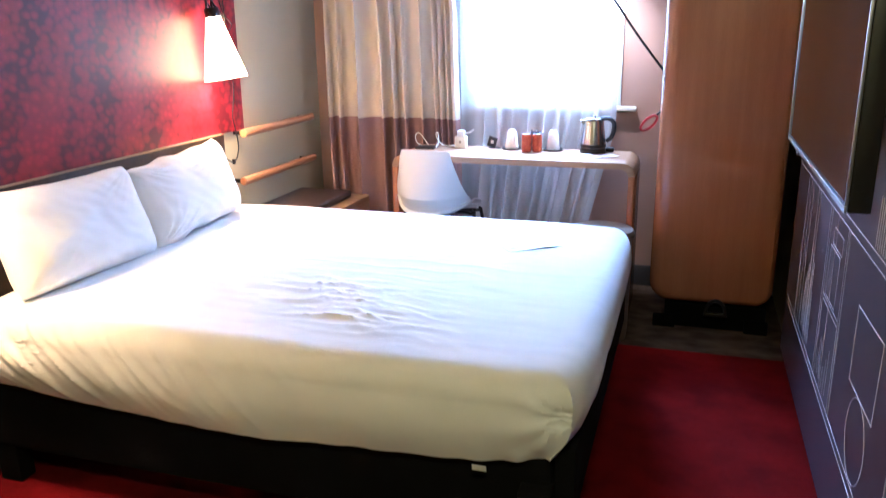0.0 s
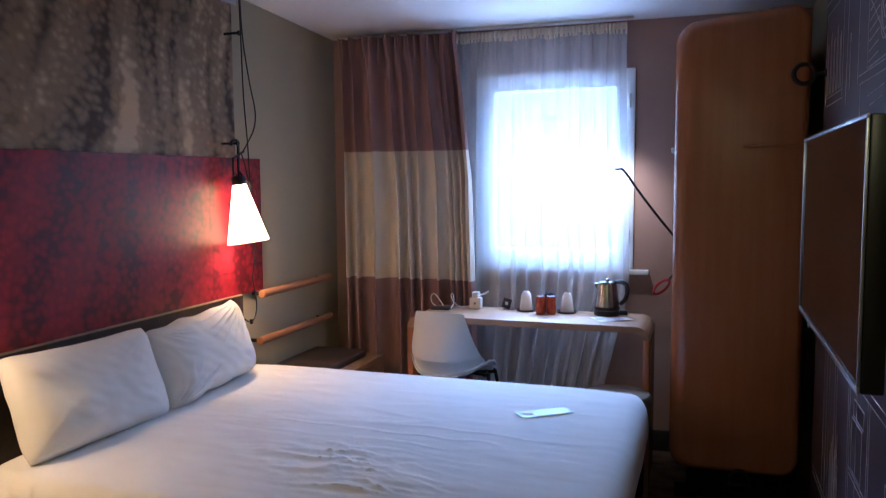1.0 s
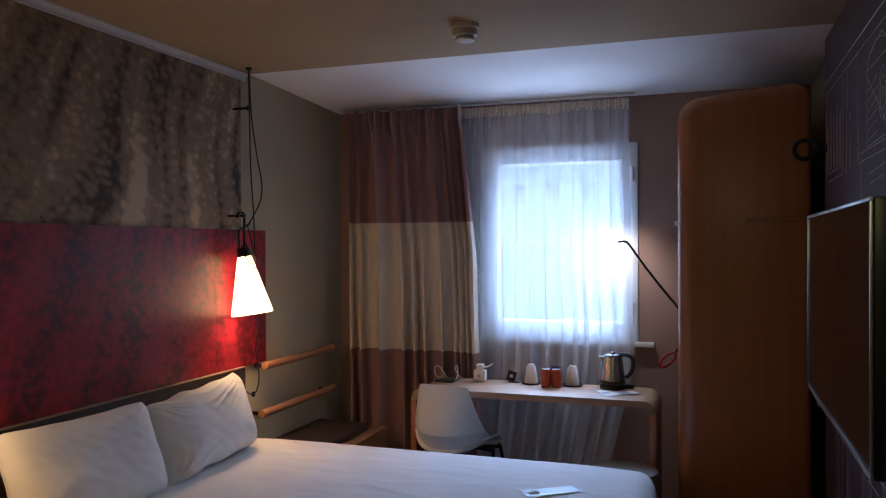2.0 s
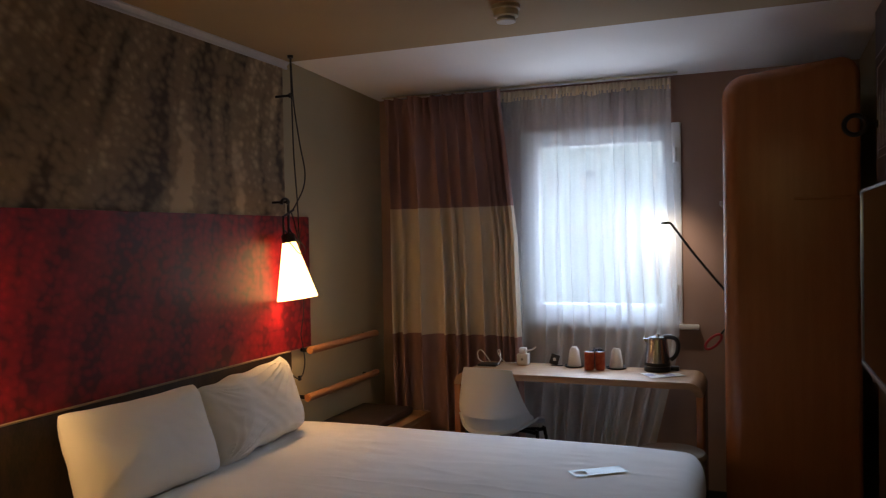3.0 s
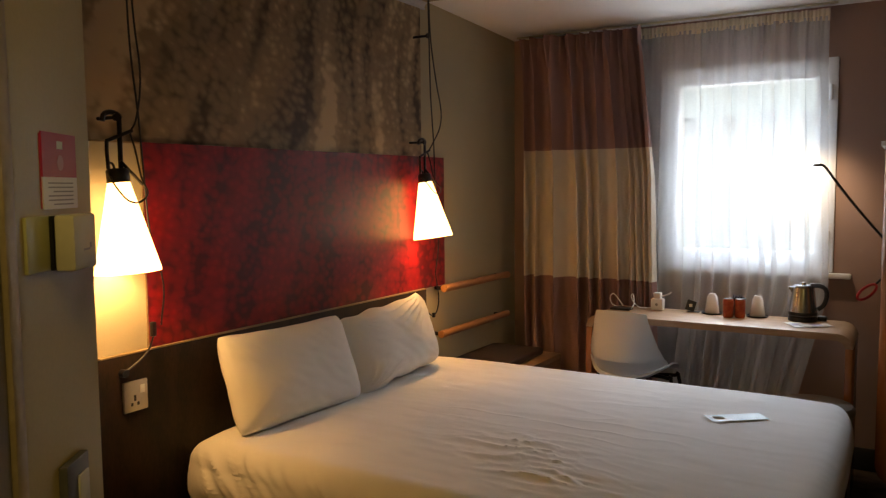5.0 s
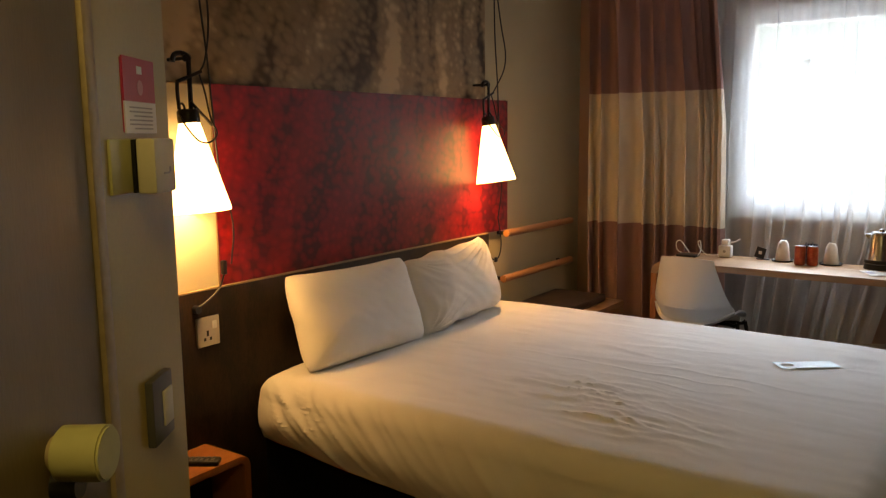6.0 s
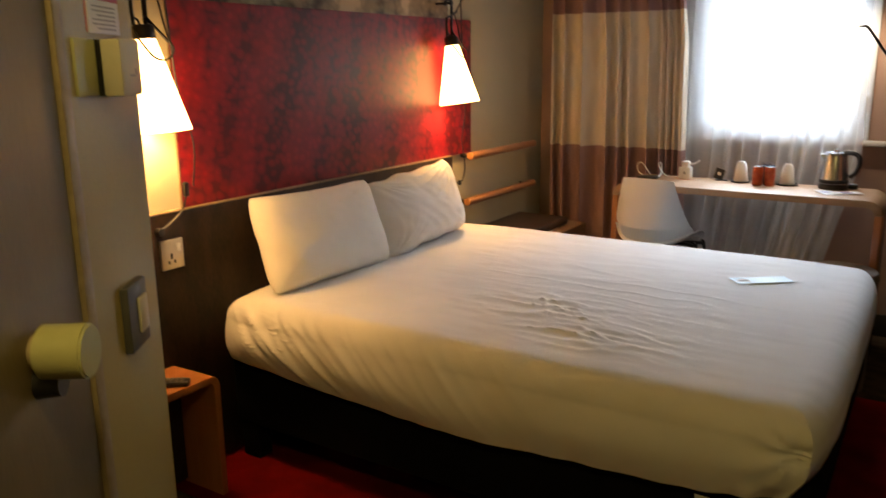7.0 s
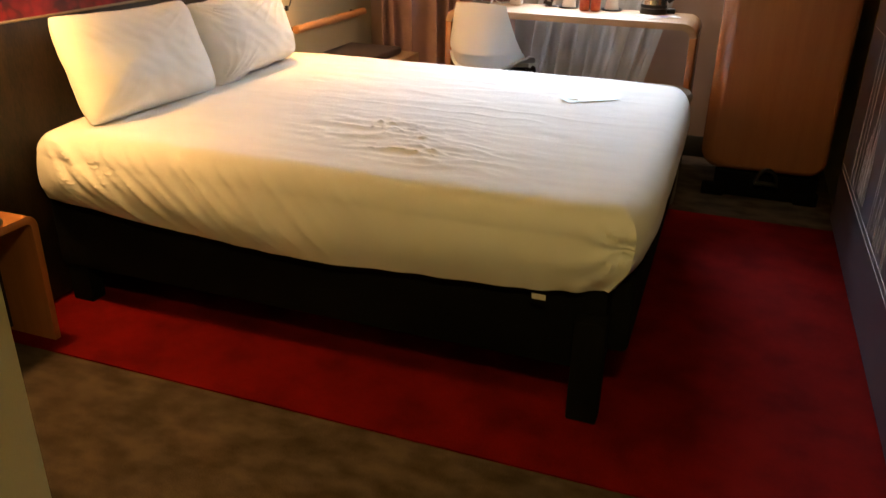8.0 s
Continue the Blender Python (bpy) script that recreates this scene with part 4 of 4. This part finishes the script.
drawing("bottles", *[[(3.17 - 0.075 * k, 1.73), (3.165 - 0.075 * k, 1.90 + 0.03 * (k % 2)), (3.15 - 0.075 * k, 1.92 + 0.03 * (k % 2)), (3.14 - 0.075 * k, 1.73)] for k in range(5)])
drawing("lamp_post", [(2.65, 1.70), (2.65, 1.85)], loop_of(2.65, 1.865, 0.012, 0.014, steps=10))
drawing("lower_cabinet", [(2.45, 1.69), (2.45, 1.55)], [(2.33, 1.65), (2.10, 1.66)], [(2.30, 1.62), (2.12, 1.632)], loop_of(2.0, 1.60, 0.06, 0.07, 0, 180, 12))
drawing("tall_frames", frame_of(1.1, 1.55, 1.76, 2.0), frame_of(0.5, 0.95, 1.76, 2.0), frame_of(1.08, 1.45, 0.32, 0.78), frame_of(0.45, 0.95, 0.32, 0.78))
drawing("radiator", *[[(1.60 + 0.02 * k, 0.86), (1.60 + 0.02 * k, 0.98)] for k in range(12)])

# ---- chair ----
def chair_shell():
    """A tub shell: its back, drawn in towards the top, bends into the seat; the sides wrap forwards."""
    spine = [(0.060, 0.806, 0.112, 0.014, -0.004), (0.046, 0.765, 0.120, 0.03, 0.0), (0.030, 0.71, 0.132, 0.06, 0.0), (0.014, 0.655, 0.146, 0.09, 0.0), (0.002, 0.61, 0.158, 0.12, 0.006),
             (0.000, 0.588, 0.163, 0.135, 0.010), (0.012, 0.572, 0.166, 0.14, 0.016), (0.026, 0.545, 0.167, 0.14, 0.028), (0.036, 0.516, 0.166, 0.135, 0.045), (0.024, 0.506, 0.166, 0.135, 0.052), (0.040, 0.498, 0.166, 0.13, 0.058), (0.13, 0.505, 0.170, 0.09, 0.06), (0.24, 0.508, 0.172, 0.04, 0.045), (0.32, 0.512, 0.165, 0.0, 0.02), (0.36, 0.508, 0.150, -0.01, 0.005)]
    bm = bmesh.new()
    cols, grid = 20, []
    for y, z, w, wrap, lift in spine:
        row = []
        for i in range(cols + 1):
            v = 2 * i / cols - 1
            k = abs(v) ** 2.6
            row.append(bm.verts.new((v * w, y + wrap * k, z + lift * k)))
        grid.append(row)
    for a, b in zip(grid, grid[1:]):
        for i in range(cols):
            bm.faces.new((a[i], a[i + 1], b[i + 1], b[i]))
    bmesh.ops.subdivide_edges(bm, edges=bm.edges, cuts=1, use_grid_fill=True, smooth=0.6)
    bmesh.ops.solidify(bm, geom=bm.faces, thickness=0.008)
    return bm


chair = thing("chair", (0.878, 3.205, 0), "white moulded plastic tub chair with black metal legs at the desk", "chair")
spin = Matrix.Translation((0.878, 3.205, 0)) @ pose(0, 0, 0, 0, 0, -8) @ Matrix.Diagonal((1.09, 1.0, 1.0, 1.0))
bm = chair_shell()
bmesh.ops.transform(bm, matrix=spin, verts=bm.verts)
part("shell", bm, SHELL, chair, "white moulded plastic shell")
for sx in (-1, 1):
    for y0, y1 in ((0.22, 0.10), (0.30, 0.40)):
        p = [spin @ Vector(q) for q in ((sx * 0.06, 0.24, 0.486), (sx * 0.150, y0, 0.486), (sx * 0.172, y0 * 0.9 + y1 * 0.1, 0.455), (sx * 0.205, y1, 0.0065 if y1 < 0.1 else 0.006))]
        part("leg", tube(p, 0.009, rounds=6), BLACK_METAL, chair)

# ---- luggage bench ----
bench = thing("luggage_bench", (0.2, 3.42, 0), "low oak luggage bench with a dark cushion by the wall", "bench")
part("board", box(0.002, 0.385, 3.06, 3.78, 0.435, 0.465, 0.003), OAK, bench)
part("side_panel", box(0.355, 0.384, 3.0605, 3.7795, 0.0005, 0.4345, 0.002), OAK, bench)
part("cushion", box(0.01, 0.318, 3.07, 3.70, 0.466, 0.505, 0.014, segments=3), material("dark_brown_leatherette", (0.055, 0.035, 0.03), 0.5, scale=20, fine=150, vary=0.3, bump=0.15), bench, "dark brown leatherette cushion")

# ---- stool ----
FELT = material("pale_felt", (0.24, 0.20, 0.155), 0.9, scale=9, fine=200, vary=0.1, bump=0.3)
stool = thing("stool", (1.712, 3.235, 0), "round pale upholstered stool in front of the desk", "stool")
part("seat", lathe([(0.0005, 0.506), (0.11, 0.504), (0.138, 0.498), (0.147, 0.486), (0.148, 0.468), (0.140, 0.455), (0.0005, 0.454)], (1.712, 3.235, 0), 40), FELT, stool)
part("body", lathe([(0.138, 0.453), (0.135, 0.05), (0.130, 0.0005), (0.0005, 0.0005)], (1.712, 3.235, 0), 40), FELT, stool)

# ---- reading lamp ----
reading = thing("reading_lamp", (1.95, 3.75, 1.05), "slim black reading lamp with a lit head and red grip", "lamp")
part("arm", tube([(1.648, 3.75, 1.468), (1.664, 3.75, 1.470), (1.685, 3.75, 1.452), (1.76, 3.75, 1.345), (1.86, 3.75, 1.215), (1.985, 3.75, 1.065)], 0.006), BLACK_METAL, reading)
part("joint", rod((1.985, 3.735, 1.06), (1.985, 3.765, 1.06), 0.016), BLACK_METAL, reading)
part("mount", rod((1.985, 3.75, 1.06), (2.0195, 3.75, 1.06), 0.010), BLACK_METAL, reading)
part("stem", tube([(1.985, 3.75, 1.05), (1.95, 3.75, 1.0), (1.898, 3.75, 0.938)], 0.005), BLACK_METAL, reading)
RED_PLASTIC = material("red_plastic", (0.42, 0.015, 0.02), 0.35, scale=15, vary=0.1, bump=0)
c, ax, up = Vector((1.863, 3.75, 0.899)), Vector((0.72, 0, 0.69)), Vector((-0.69, 0, 0.72))
part("grip", tube([c + 0.048 * math.cos(radians(a)) * ax + 0.020 * math.sin(radians(a)) * up for a in range(0, 360, 24)], 0.0065, closed=True, rounds=2), RED_PLASTIC, reading, "red plastic ring grip")
part("head", lathe([(0.0005, 0.012), (0.014, 0.012), (0.016, 0.004), (0.015, 0.0)], (1.645, 3.75, 1.462)), BLACK_METAL, reading)
part("diode", lathe([(0.0005, -0.004), (0.010, -0.003), (0.012, 0.0)], (1.645, 3.75, 1.461)), glow("lit_diode", (1.0, 0.86, 0.66), 60.0), reading, "lit warm white diode")
lamp("reading_light", "SPOT", look((1.64, 3.753, 1.452), (1.56, 3.92, 1.30)), 3.6, (1.0, 0.80, 0.54), radius=0.012, cone=radians(165))

# ---- things on the desk ----
TOP = 0.7525
kettle = thing("kettle", (1.605, 3.73, TOP), "brushed steel electric kettle with a black handle and base", "kettle")
part("base", lathe([(0.062, 0.0), (0.064, 0.004), (0.062, 0.018), (0.058, 0.024), (0.0005, 0.025)], (1.605, 3.73, TOP)), BLACK, kettle)
kettle_body = part("body", lathe([(0.0005, 0.026), (0.060, 0.026), (0.061, 0.034), (0.060, 0.045), (0.047, 0.150), (0.045, 0.156), (0.0005, 0.158)], (1.605, 3.73, TOP), 40), CHROME, kettle, "brushed steel body")
part("band", lathe([(0.0612, 0.027), (0.0622, 0.028), (0.0622, 0.040), (0.0605, 0.043)], (1.605, 3.73, TOP), 40), BLACK, kettle_body)
part("lid", lathe([(0.044, 0.157), (0.040, 0.165), (0.012, 0.168), (0.010, 0.178), (0.0005, 0.180)], (1.605, 3.73, TOP)), CHROME, kettle_body)
part("spout", extrude_outline([(1.565, TOP + 0.115), (1.545, TOP + 0.150), (1.538, TOP + 0.156), (1.572, TOP + 0.156)], "y", 3.717, 3.743, 0.003), CHROME, kettle_body)
part("handle", tube([(1.635, 3.73, TOP + 0.164), (1.672, 3.73, TOP + 0.165), (1.698, 3.73, TOP + 0.150), (1.703, 3.73, TOP + 0.115), (1.692, 3.73, TOP + 0.078), (1.668, 3.73, TOP + 0.055)], 0.0105, rounds=5), BLACK, kettle_body)
part("cord_grip", box(1.665, 1.705, 3.74, 3.775, TOP, TOP + 0.022, 0.006), BLACK, kettle)

ORANGE = material("orange_can_print", (0.50, 0.13, 0.05), 0.3, metal=0.5, second=(0.36, 0.05, 0.03), scale=40, fine=200, bump=0)
for x, y in ((1.286, 3.665), (1.337, 3.675)):
    can = thing("drink_can", (x, y, TOP), "orange and red printed drink can on the desk", "can", "cans on the desk")
    part("body", lathe([(0.0005, 0.0), (0.020, 0.0), (0.0245, 0.006), (0.0245, 0.080), (0.021, 0.088)], (x, y, TOP)), ORANGE, can)
    part("rim", lathe([(0.021, 0.0882), (0.0215, 0.090), (0.019, 0.090), (0.018, 0.0885), (0.0005, 0.0885)], (x, y, TOP)), CHROME, can)
PAPER = material("white_paper", (0.72, 0.71, 0.68), 0.7, scale=20, vary=0.05, bump=0.05)
PORCELAIN = material("white_porcelain", (0.86, 0.85, 0.82), 0.25, scale=20, vary=0.03, bump=0.0)
for x, y in ((1.195, 3.742), (1.405, 3.744)):
    tray = thing("cup_tray", (x, y, TOP), "small black tray under a cup on the desk", "tray", "trays on the desk")
    part("dish", lathe([(0.0005, 0.0), (0.046, 0.0), (0.052, 0.007), (0.049, 0.007), (0.044, 0.003), (0.0005, 0.003)], (x, y, TOP), 32), BLACK, tray)
    cup = thing("cup", (x, y, TOP + 0.0035), "white cup turned over under a crimped paper cover", "cup", "cups on the desk")
    bowl = part("bowl", lathe([(0.0335, 0.0), (0.035, 0.003), (0.024, 0.080), (0.021, 0.083), (0.0005, 0.083)], (x, y, TOP + 0.0035)), PORCELAIN, cup)
    bm = lathe([(0.025, 0.072), (0.022, 0.084), (0.014, 0.096), (0.012, 0.094), (0.0005, 0.086)], (x, y, TOP + 0.0035), 18)
    for v in bm.verts:
        v.co.z += 0.004 * noise.noise(v.co * 80)
    part("paper_cover", bm, PORCELAIN, bowl)
can = thing("sachet_pot", (1.315, 3.762, TOP), "dark round pot holding sachets behind the cans", "pot")
part("pot", lathe([(0.0005, 0.0), (0.030, 0.0), (0.032, 0.004), (0.032, 0.085), (0.029, 0.085), (0.028, 0.01), (0.0005, 0.01)], (1.315, 3.762, TOP)), BLACK, can)
for k in range(4):
    part("sachet", box(1.297 + 0.010 * k, 1.299 + 0.010 * k, 3.748, 3.776, TOP + 0.02, TOP + 0.098 - 0.006 * (k % 2), turn=pose(0, 0, 0, 0, 6 * k - 8, 0)), material("dark_blue_sachet", (0.03, 0.035, 0.07), 0.35, bump=0), can)

stand = thing("menu_stand", (1.095, 3.745, TOP), "small black tilted card stand on the desk", "stand")
part("foot", box(1.075, 1.135, 3.735, 3.765, TOP, TOP + 0.004, 0.001), BLACK, stand)
menu = part("card", box(1.070, 1.115, 3.742, 3.746, TOP + 0.005, TOP + 0.058, 0.001, turn=pose(0, 0, 0, 0, 16, 0)), BLACK, stand)
part("print_bar", box(1.085, 1.10, 3.7405, 3.7418, TOP + 0.025, TOP + 0.040), CARD_WHITE, menu)

plug = thing("power_adaptor", (0.93, 3.73, TOP), "white plug adaptor block standing on the desk", "adaptor")
block = part("block", box(0.900, 0.960, 3.71, 3.755, TOP, TOP + 0.058, 0.005), WHITE, plug)
part("top_block", box(0.912, 0.948, 3.715, 3.75, TOP + 0.0585, TOP + 0.088, 0.004), WHITE, plug)
part("mark", rod((0.930, 3.7095, TOP + 0.03), (0.930, 3.7085, TOP + 0.03), 0.007), INK, block)
part("lead", tube([(0.948, 3.73, TOP + 0.072), (0.975, 3.738, TOP + 0.078), (0.995, 3.74, TOP + 0.092)], 0.004), WHITE, plug)
phone = thing("charging_pad", (0.765, 3.665, TOP), "flat black charging pad with white cable on the desk", "charger")
part("pad", box(0.715, 0.815, 3.625, 3.70, TOP, TOP + 0.010, 0.003), BLACK, phone)
part("lead", tube([(0.735, 3.69, TOP + 0.006), (0.692, 3.72, TOP + 0.02), (0.682, 3.73, TOP + 0.055), (0.70, 3.74, TOP + 0.066), (0.735, 3.73, TOP + 0.03), (0.76, 3.70, TOP + 0.014)], 0.0028), WHITE, phone)
part("lead", tube([(0.815, 3.66, TOP + 0.006), (0.818, 3.70, TOP + 0.03), (0.798, 3.75, TOP + 0.068), (0.785, 3.755, TOP + 0.060), (0.80, 3.75, TOP + 0.03), (0.84, 3.73, TOP + 0.006), (0.90, 3.733, TOP + 0.01)], 0.0028), WHITE, phone)
LILAC = material("lilac_print", (0.42, 0.38, 0.55), 0.5, bump=0)
for k, (x, y, a) in enumerate(((1.60, 3.585, 28), (1.672, 3.60, -58))):
    leaf = thing("leaflet", (x, y, TOP), "folded lilac and white leaflet lying on the desk", "leaflet", "leaflets on the desk")
    t = pose(0, 0, 0, 0, 0, a)
    sheet = part("sheet", box(x - 0.035, x + 0.035, y - 0.065, y + 0.065, TOP + 0.001 + 0.002 * k, TOP + 0.0022 + 0.002 * k, turn=t), PAPER, leaf)
    part("print_bar", box(x - 0.030, x + 0.028, y - 0.02, y + 0.03, TOP + 0.0024 + 0.002 * k, TOP + 0.0028 + 0.002 * k, turn=t), LILAC, sheet)

# ---- door tag on the bed ----
tag = thing("door_hanger", (1.52, 2.55, 0.604), "white paper door hanger lying on the bed cover", "door hanger")
bm = bmesh.new()
ring_in = [bm.verts.new((0.022 * math.cos(radians(a)), 0.022 * math.sin(radians(a)), 0)) for a in range(45, 405, 15)]
ring_out = []
for a in range(45, 405, 15):
    ca, sa = math.cos(radians(a)), math.sin(radians(a))
    m = max(abs(ca), abs(sa))
    ring_out.append(bm.verts.new((0.036 * ca / m, 0.036 * sa / m, 0)))
for k in range(24):
    bm.faces.new((ring_in[k], ring_in[(k + 1) % 24], ring_out[(k + 1) % 24], ring_out[k]))
far = [bm.verts.new((-0.036, 0.165, 0)), bm.verts.new((0.036, 0.165, 0))]
bm.faces.new((*[ring_out[k] for k in range(0, 7)], far[0], far[1]))
made = bmesh.ops.extrude_face_region(bm, geom=bm.faces[:])["geom"]
bmesh.ops.translate(bm, verts=[g for g in made if isinstance(g, bmesh.types.BMVert)], vec=(0, 0, 0.0007))
bmesh.ops.transform(bm, matrix=Matrix.Translation((1.486, 2.479, 0.6002)) @ pose(0, 0, 0, 0, 0, -53) @ Matrix.Scale(0.98, 4), verts=bm.verts)
part("card", bm, material("glazed_white_card", (0.66, 0.85, 0.93), 0.35, scale=20, vary=0.04, bump=0.0), tag)

# ---- ceiling, rails and skirting ----
smoke = thing("smoke_detector", (1.22, 2.56, H_NEAR), "round white smoke detector on the ceiling", "smoke detector")
smoke_base = part("base", lathe([(0.0005, 0.0), (0.052, 0.0), (0.052, -0.014), (0.046, -0.018)], (1.22, 2.56, H_NEAR - 0.0005)), IVORY, smoke)
part("body", lathe([(0.046, -0.0185), (0.045, -0.040), (0.036, -0.044), (0.034, -0.043)], (1.22, 2.56, H_NEAR - 0.0005)), IVORY, smoke)
part("grille", lathe([(0.033, -0.0435), (0.033, -0.054)], (1.22, 2.56, H_NEAR - 0.0005)), INK, smoke_base)
part("cap", lathe([(0.036, -0.0545), (0.035, -0.060), (0.0005, -0.064)], (1.22, 2.56, H_NEAR - 0.0005)), WHITE, smoke)
LX, LY = 2.10, -0.30
fixture = thing("ceiling_light", (LX, LY, H_NEAR), "square white ceiling light panel in the entrance", "ceiling light")
bm = bmesh.new()
for a in ((-0.16, -0.14, -0.16, 0.16), (0.14, 0.16, -0.16, 0.16), (-0.14, 0.14, -0.16, -0.14), (-0.14, 0.14, 0.14, 0.16)):
    box(LX + a[0], LX + a[1], LY + a[2], LY + a[3], H_NEAR - 0.018, H_NEAR - 0.0005, 0.002, bm=bm)
part("frame", bm, WHITE, fixture)
part("diffuser", box(LX - 0.1395, LX + 0.1395, LY - 0.1395, LY + 0.1395, H_NEAR - 0.012, H_NEAR - 0.006), glow("lit_diffuser", (1.0, 0.82, 0.5), 3.0), fixture)
piece("trim_curtain_track", box(0.06, 1.70, 3.905, 3.92, 2.219, 2.2275, 0.002), IVORY, "pale curtain track on the ceiling", "curtain track")
DARK = material("dark_skirting_paint", (0.03, 0.026, 0.024), 0.5, scale=8, vary=0.2, bump=0.03)
piece("baseboard_window", box(0.0005, X_RIGHT - 0.0005, 3.985, 3.9995, 0.0005, 0.11, 0.003), DARK, "dark painted skirting under the window", "skirting")
piece("baseboard_left", box(0.0005, 0.014, 2.97, 3.984, 0.0065, 0.11, 0.003), DARK, "dark painted skirting on the bed wall", "skirting")

# ---- outside ----
def street_glow():
    m = bpy.data.materials.new("pale_street_distance")
    m.use_nodes = True
    n, l = m.node_tree.nodes, m.node_tree.links
    p = n["Principled BSDF"]
    p.inputs["Base Color"].default_value, p.inputs["Roughness"].default_value = (0.5, 0.5, 0.5, 1), 1.0
    tc, sep, t, r = (n.new(k) for k in ("ShaderNodeTexCoord", "ShaderNodeSeparateXYZ", "ShaderNodeTexNoise", "ShaderNodeValToRGB"))
    l.new(tc.outputs["Object"], sep.inputs[0])
    l.new(tc.outputs["Object"], t.inputs["Vector"])
    t.inputs["Scale"].default_value = 0.7
    k = n.new("ShaderNodeMath")
    k.operation, k.inputs[1].default_value = "MULTIPLY_ADD", 0.5
    l.new(t.outputs[0], k.inputs[0])
    l.new(sep.outputs["Z"], k.inputs[2])
    r.color_ramp.elements[0].position, r.color_ramp.elements[0].color = 0.0, (0.56, 0.80, 0.92, 1)
    r.color_ramp.elements[1].position, r.color_ramp.elements[1].color = 1.0, (0.64, 0.90, 1.0, 1)
    h = n.new("ShaderNodeMath")
    h.operation, h.inputs[1].default_value, h.inputs[2].default_value = "MULTIPLY_ADD", 0.5, -3.2
    l.new(k.outputs[0], h.inputs[0])
    l.new(h.outputs[0], r.inputs[0])
    l.new(r.outputs[0], p.inputs["Emission Color"])
    p.inputs["Emission Strength"].default_value = 0.95
    return m


piece("backdrop", box(-120, 120, 70, 70.4, -6, 60), street_glow(), "pale overcast sky distance beyond the window", "backdrop")
# never in view; made pale to bounce daylight up through the window
piece("ground", box(-120, 120, 4.6, 90, -3.4, -3.0), material("pale_bounce_ground", (0.50, 0.50, 0.49), 0.9, second=(0.42, 0.42, 0.41), scale=0.5, fine=8), "unseen pale ground added below the window", "ground")

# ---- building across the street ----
# blue daylight and haze are mixed into these four wall and glass colours
RENDER_WALL = material("haze_tinted_render", (0.60, 0.80, 0.88), 0.9, second=(0.56, 0.75, 0.83), scale=0.6, fine=14, bump=0.1)
STONE = material("haze_tinted_stone", (0.72, 0.85, 0.90), 0.8, scale=1.5, fine=20, vary=0.08)
PLINTH = material("haze_tinted_plinth", (0.54, 0.73, 0.81), 0.9, scale=0.8, fine=14, vary=0.1)
FAR_GLASS = material("haze_tinted_glass", (0.46, 0.60, 0.67), 0.3, scale=1.0, vary=0.15, bump=0)
house = thing("apartment_building", (-3.0, 32.0, -3.0), "pale rendered building across the street with white windows", "building")
BAYS = [-9.25 + 1.35 * k for k in range(13)]
bm = bmesh.new()
for z0, z1 in ((1.75, 3.05), (3.85, 5.25), (6.05, 7.2)):
    box(-10.2, 8.0, 30.0, 34.0, z0, z1, bm=bm)
for z0, z1 in ((3.05, 3.85), (5.25, 6.05)):
    for a, b in zip([-10.48] + BAYS, BAYS + [8.28]):
        box(a + 0.28, b - 0.28, 30.0, 34.0, z0, z1, bm=bm)
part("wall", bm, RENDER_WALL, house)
part("ground_floor_wall", box(-10.2, 8.0, 30.0, 34.0, -3.0, 1.499), PLINTH, house, "rendered ground floor wall tinted with hazy blue daylight")
part("string_course", box(-10.22, 8.02, 29.97, 34.02, 1.50, 1.75, 0.01), STONE, house, "projecting stone band tinted with hazy blue daylight")
part("roof", extrude_outline([(29.7, 7.2), (34.3, 7.2), (34.3, 7.4), (32.0, 9.2), (29.7, 7.4)], "x", -10.5, 8.3), material("grey_slate_roof", (0.20, 0.21, 0.22), 0.8, scale=2.0, fine=20), house, "grey slate roof")
for z in (3.05, 5.25):
    for x in BAYS:
        bm = bmesh.new()
        for a in ((x - 0.28, x - 0.22, z, z + 0.8), (x + 0.22, x + 0.28, z, z + 0.8), (x - 0.22, x + 0.22, z, z + 0.06), (x - 0.22, x + 0.22, z + 0.74, z + 0.8), (x - 0.22, x + 0.22, z + 0.38, z + 0.42)):
            box(a[0], a[1], 30.10, 30.16, a[2], a[3], bm=bm)
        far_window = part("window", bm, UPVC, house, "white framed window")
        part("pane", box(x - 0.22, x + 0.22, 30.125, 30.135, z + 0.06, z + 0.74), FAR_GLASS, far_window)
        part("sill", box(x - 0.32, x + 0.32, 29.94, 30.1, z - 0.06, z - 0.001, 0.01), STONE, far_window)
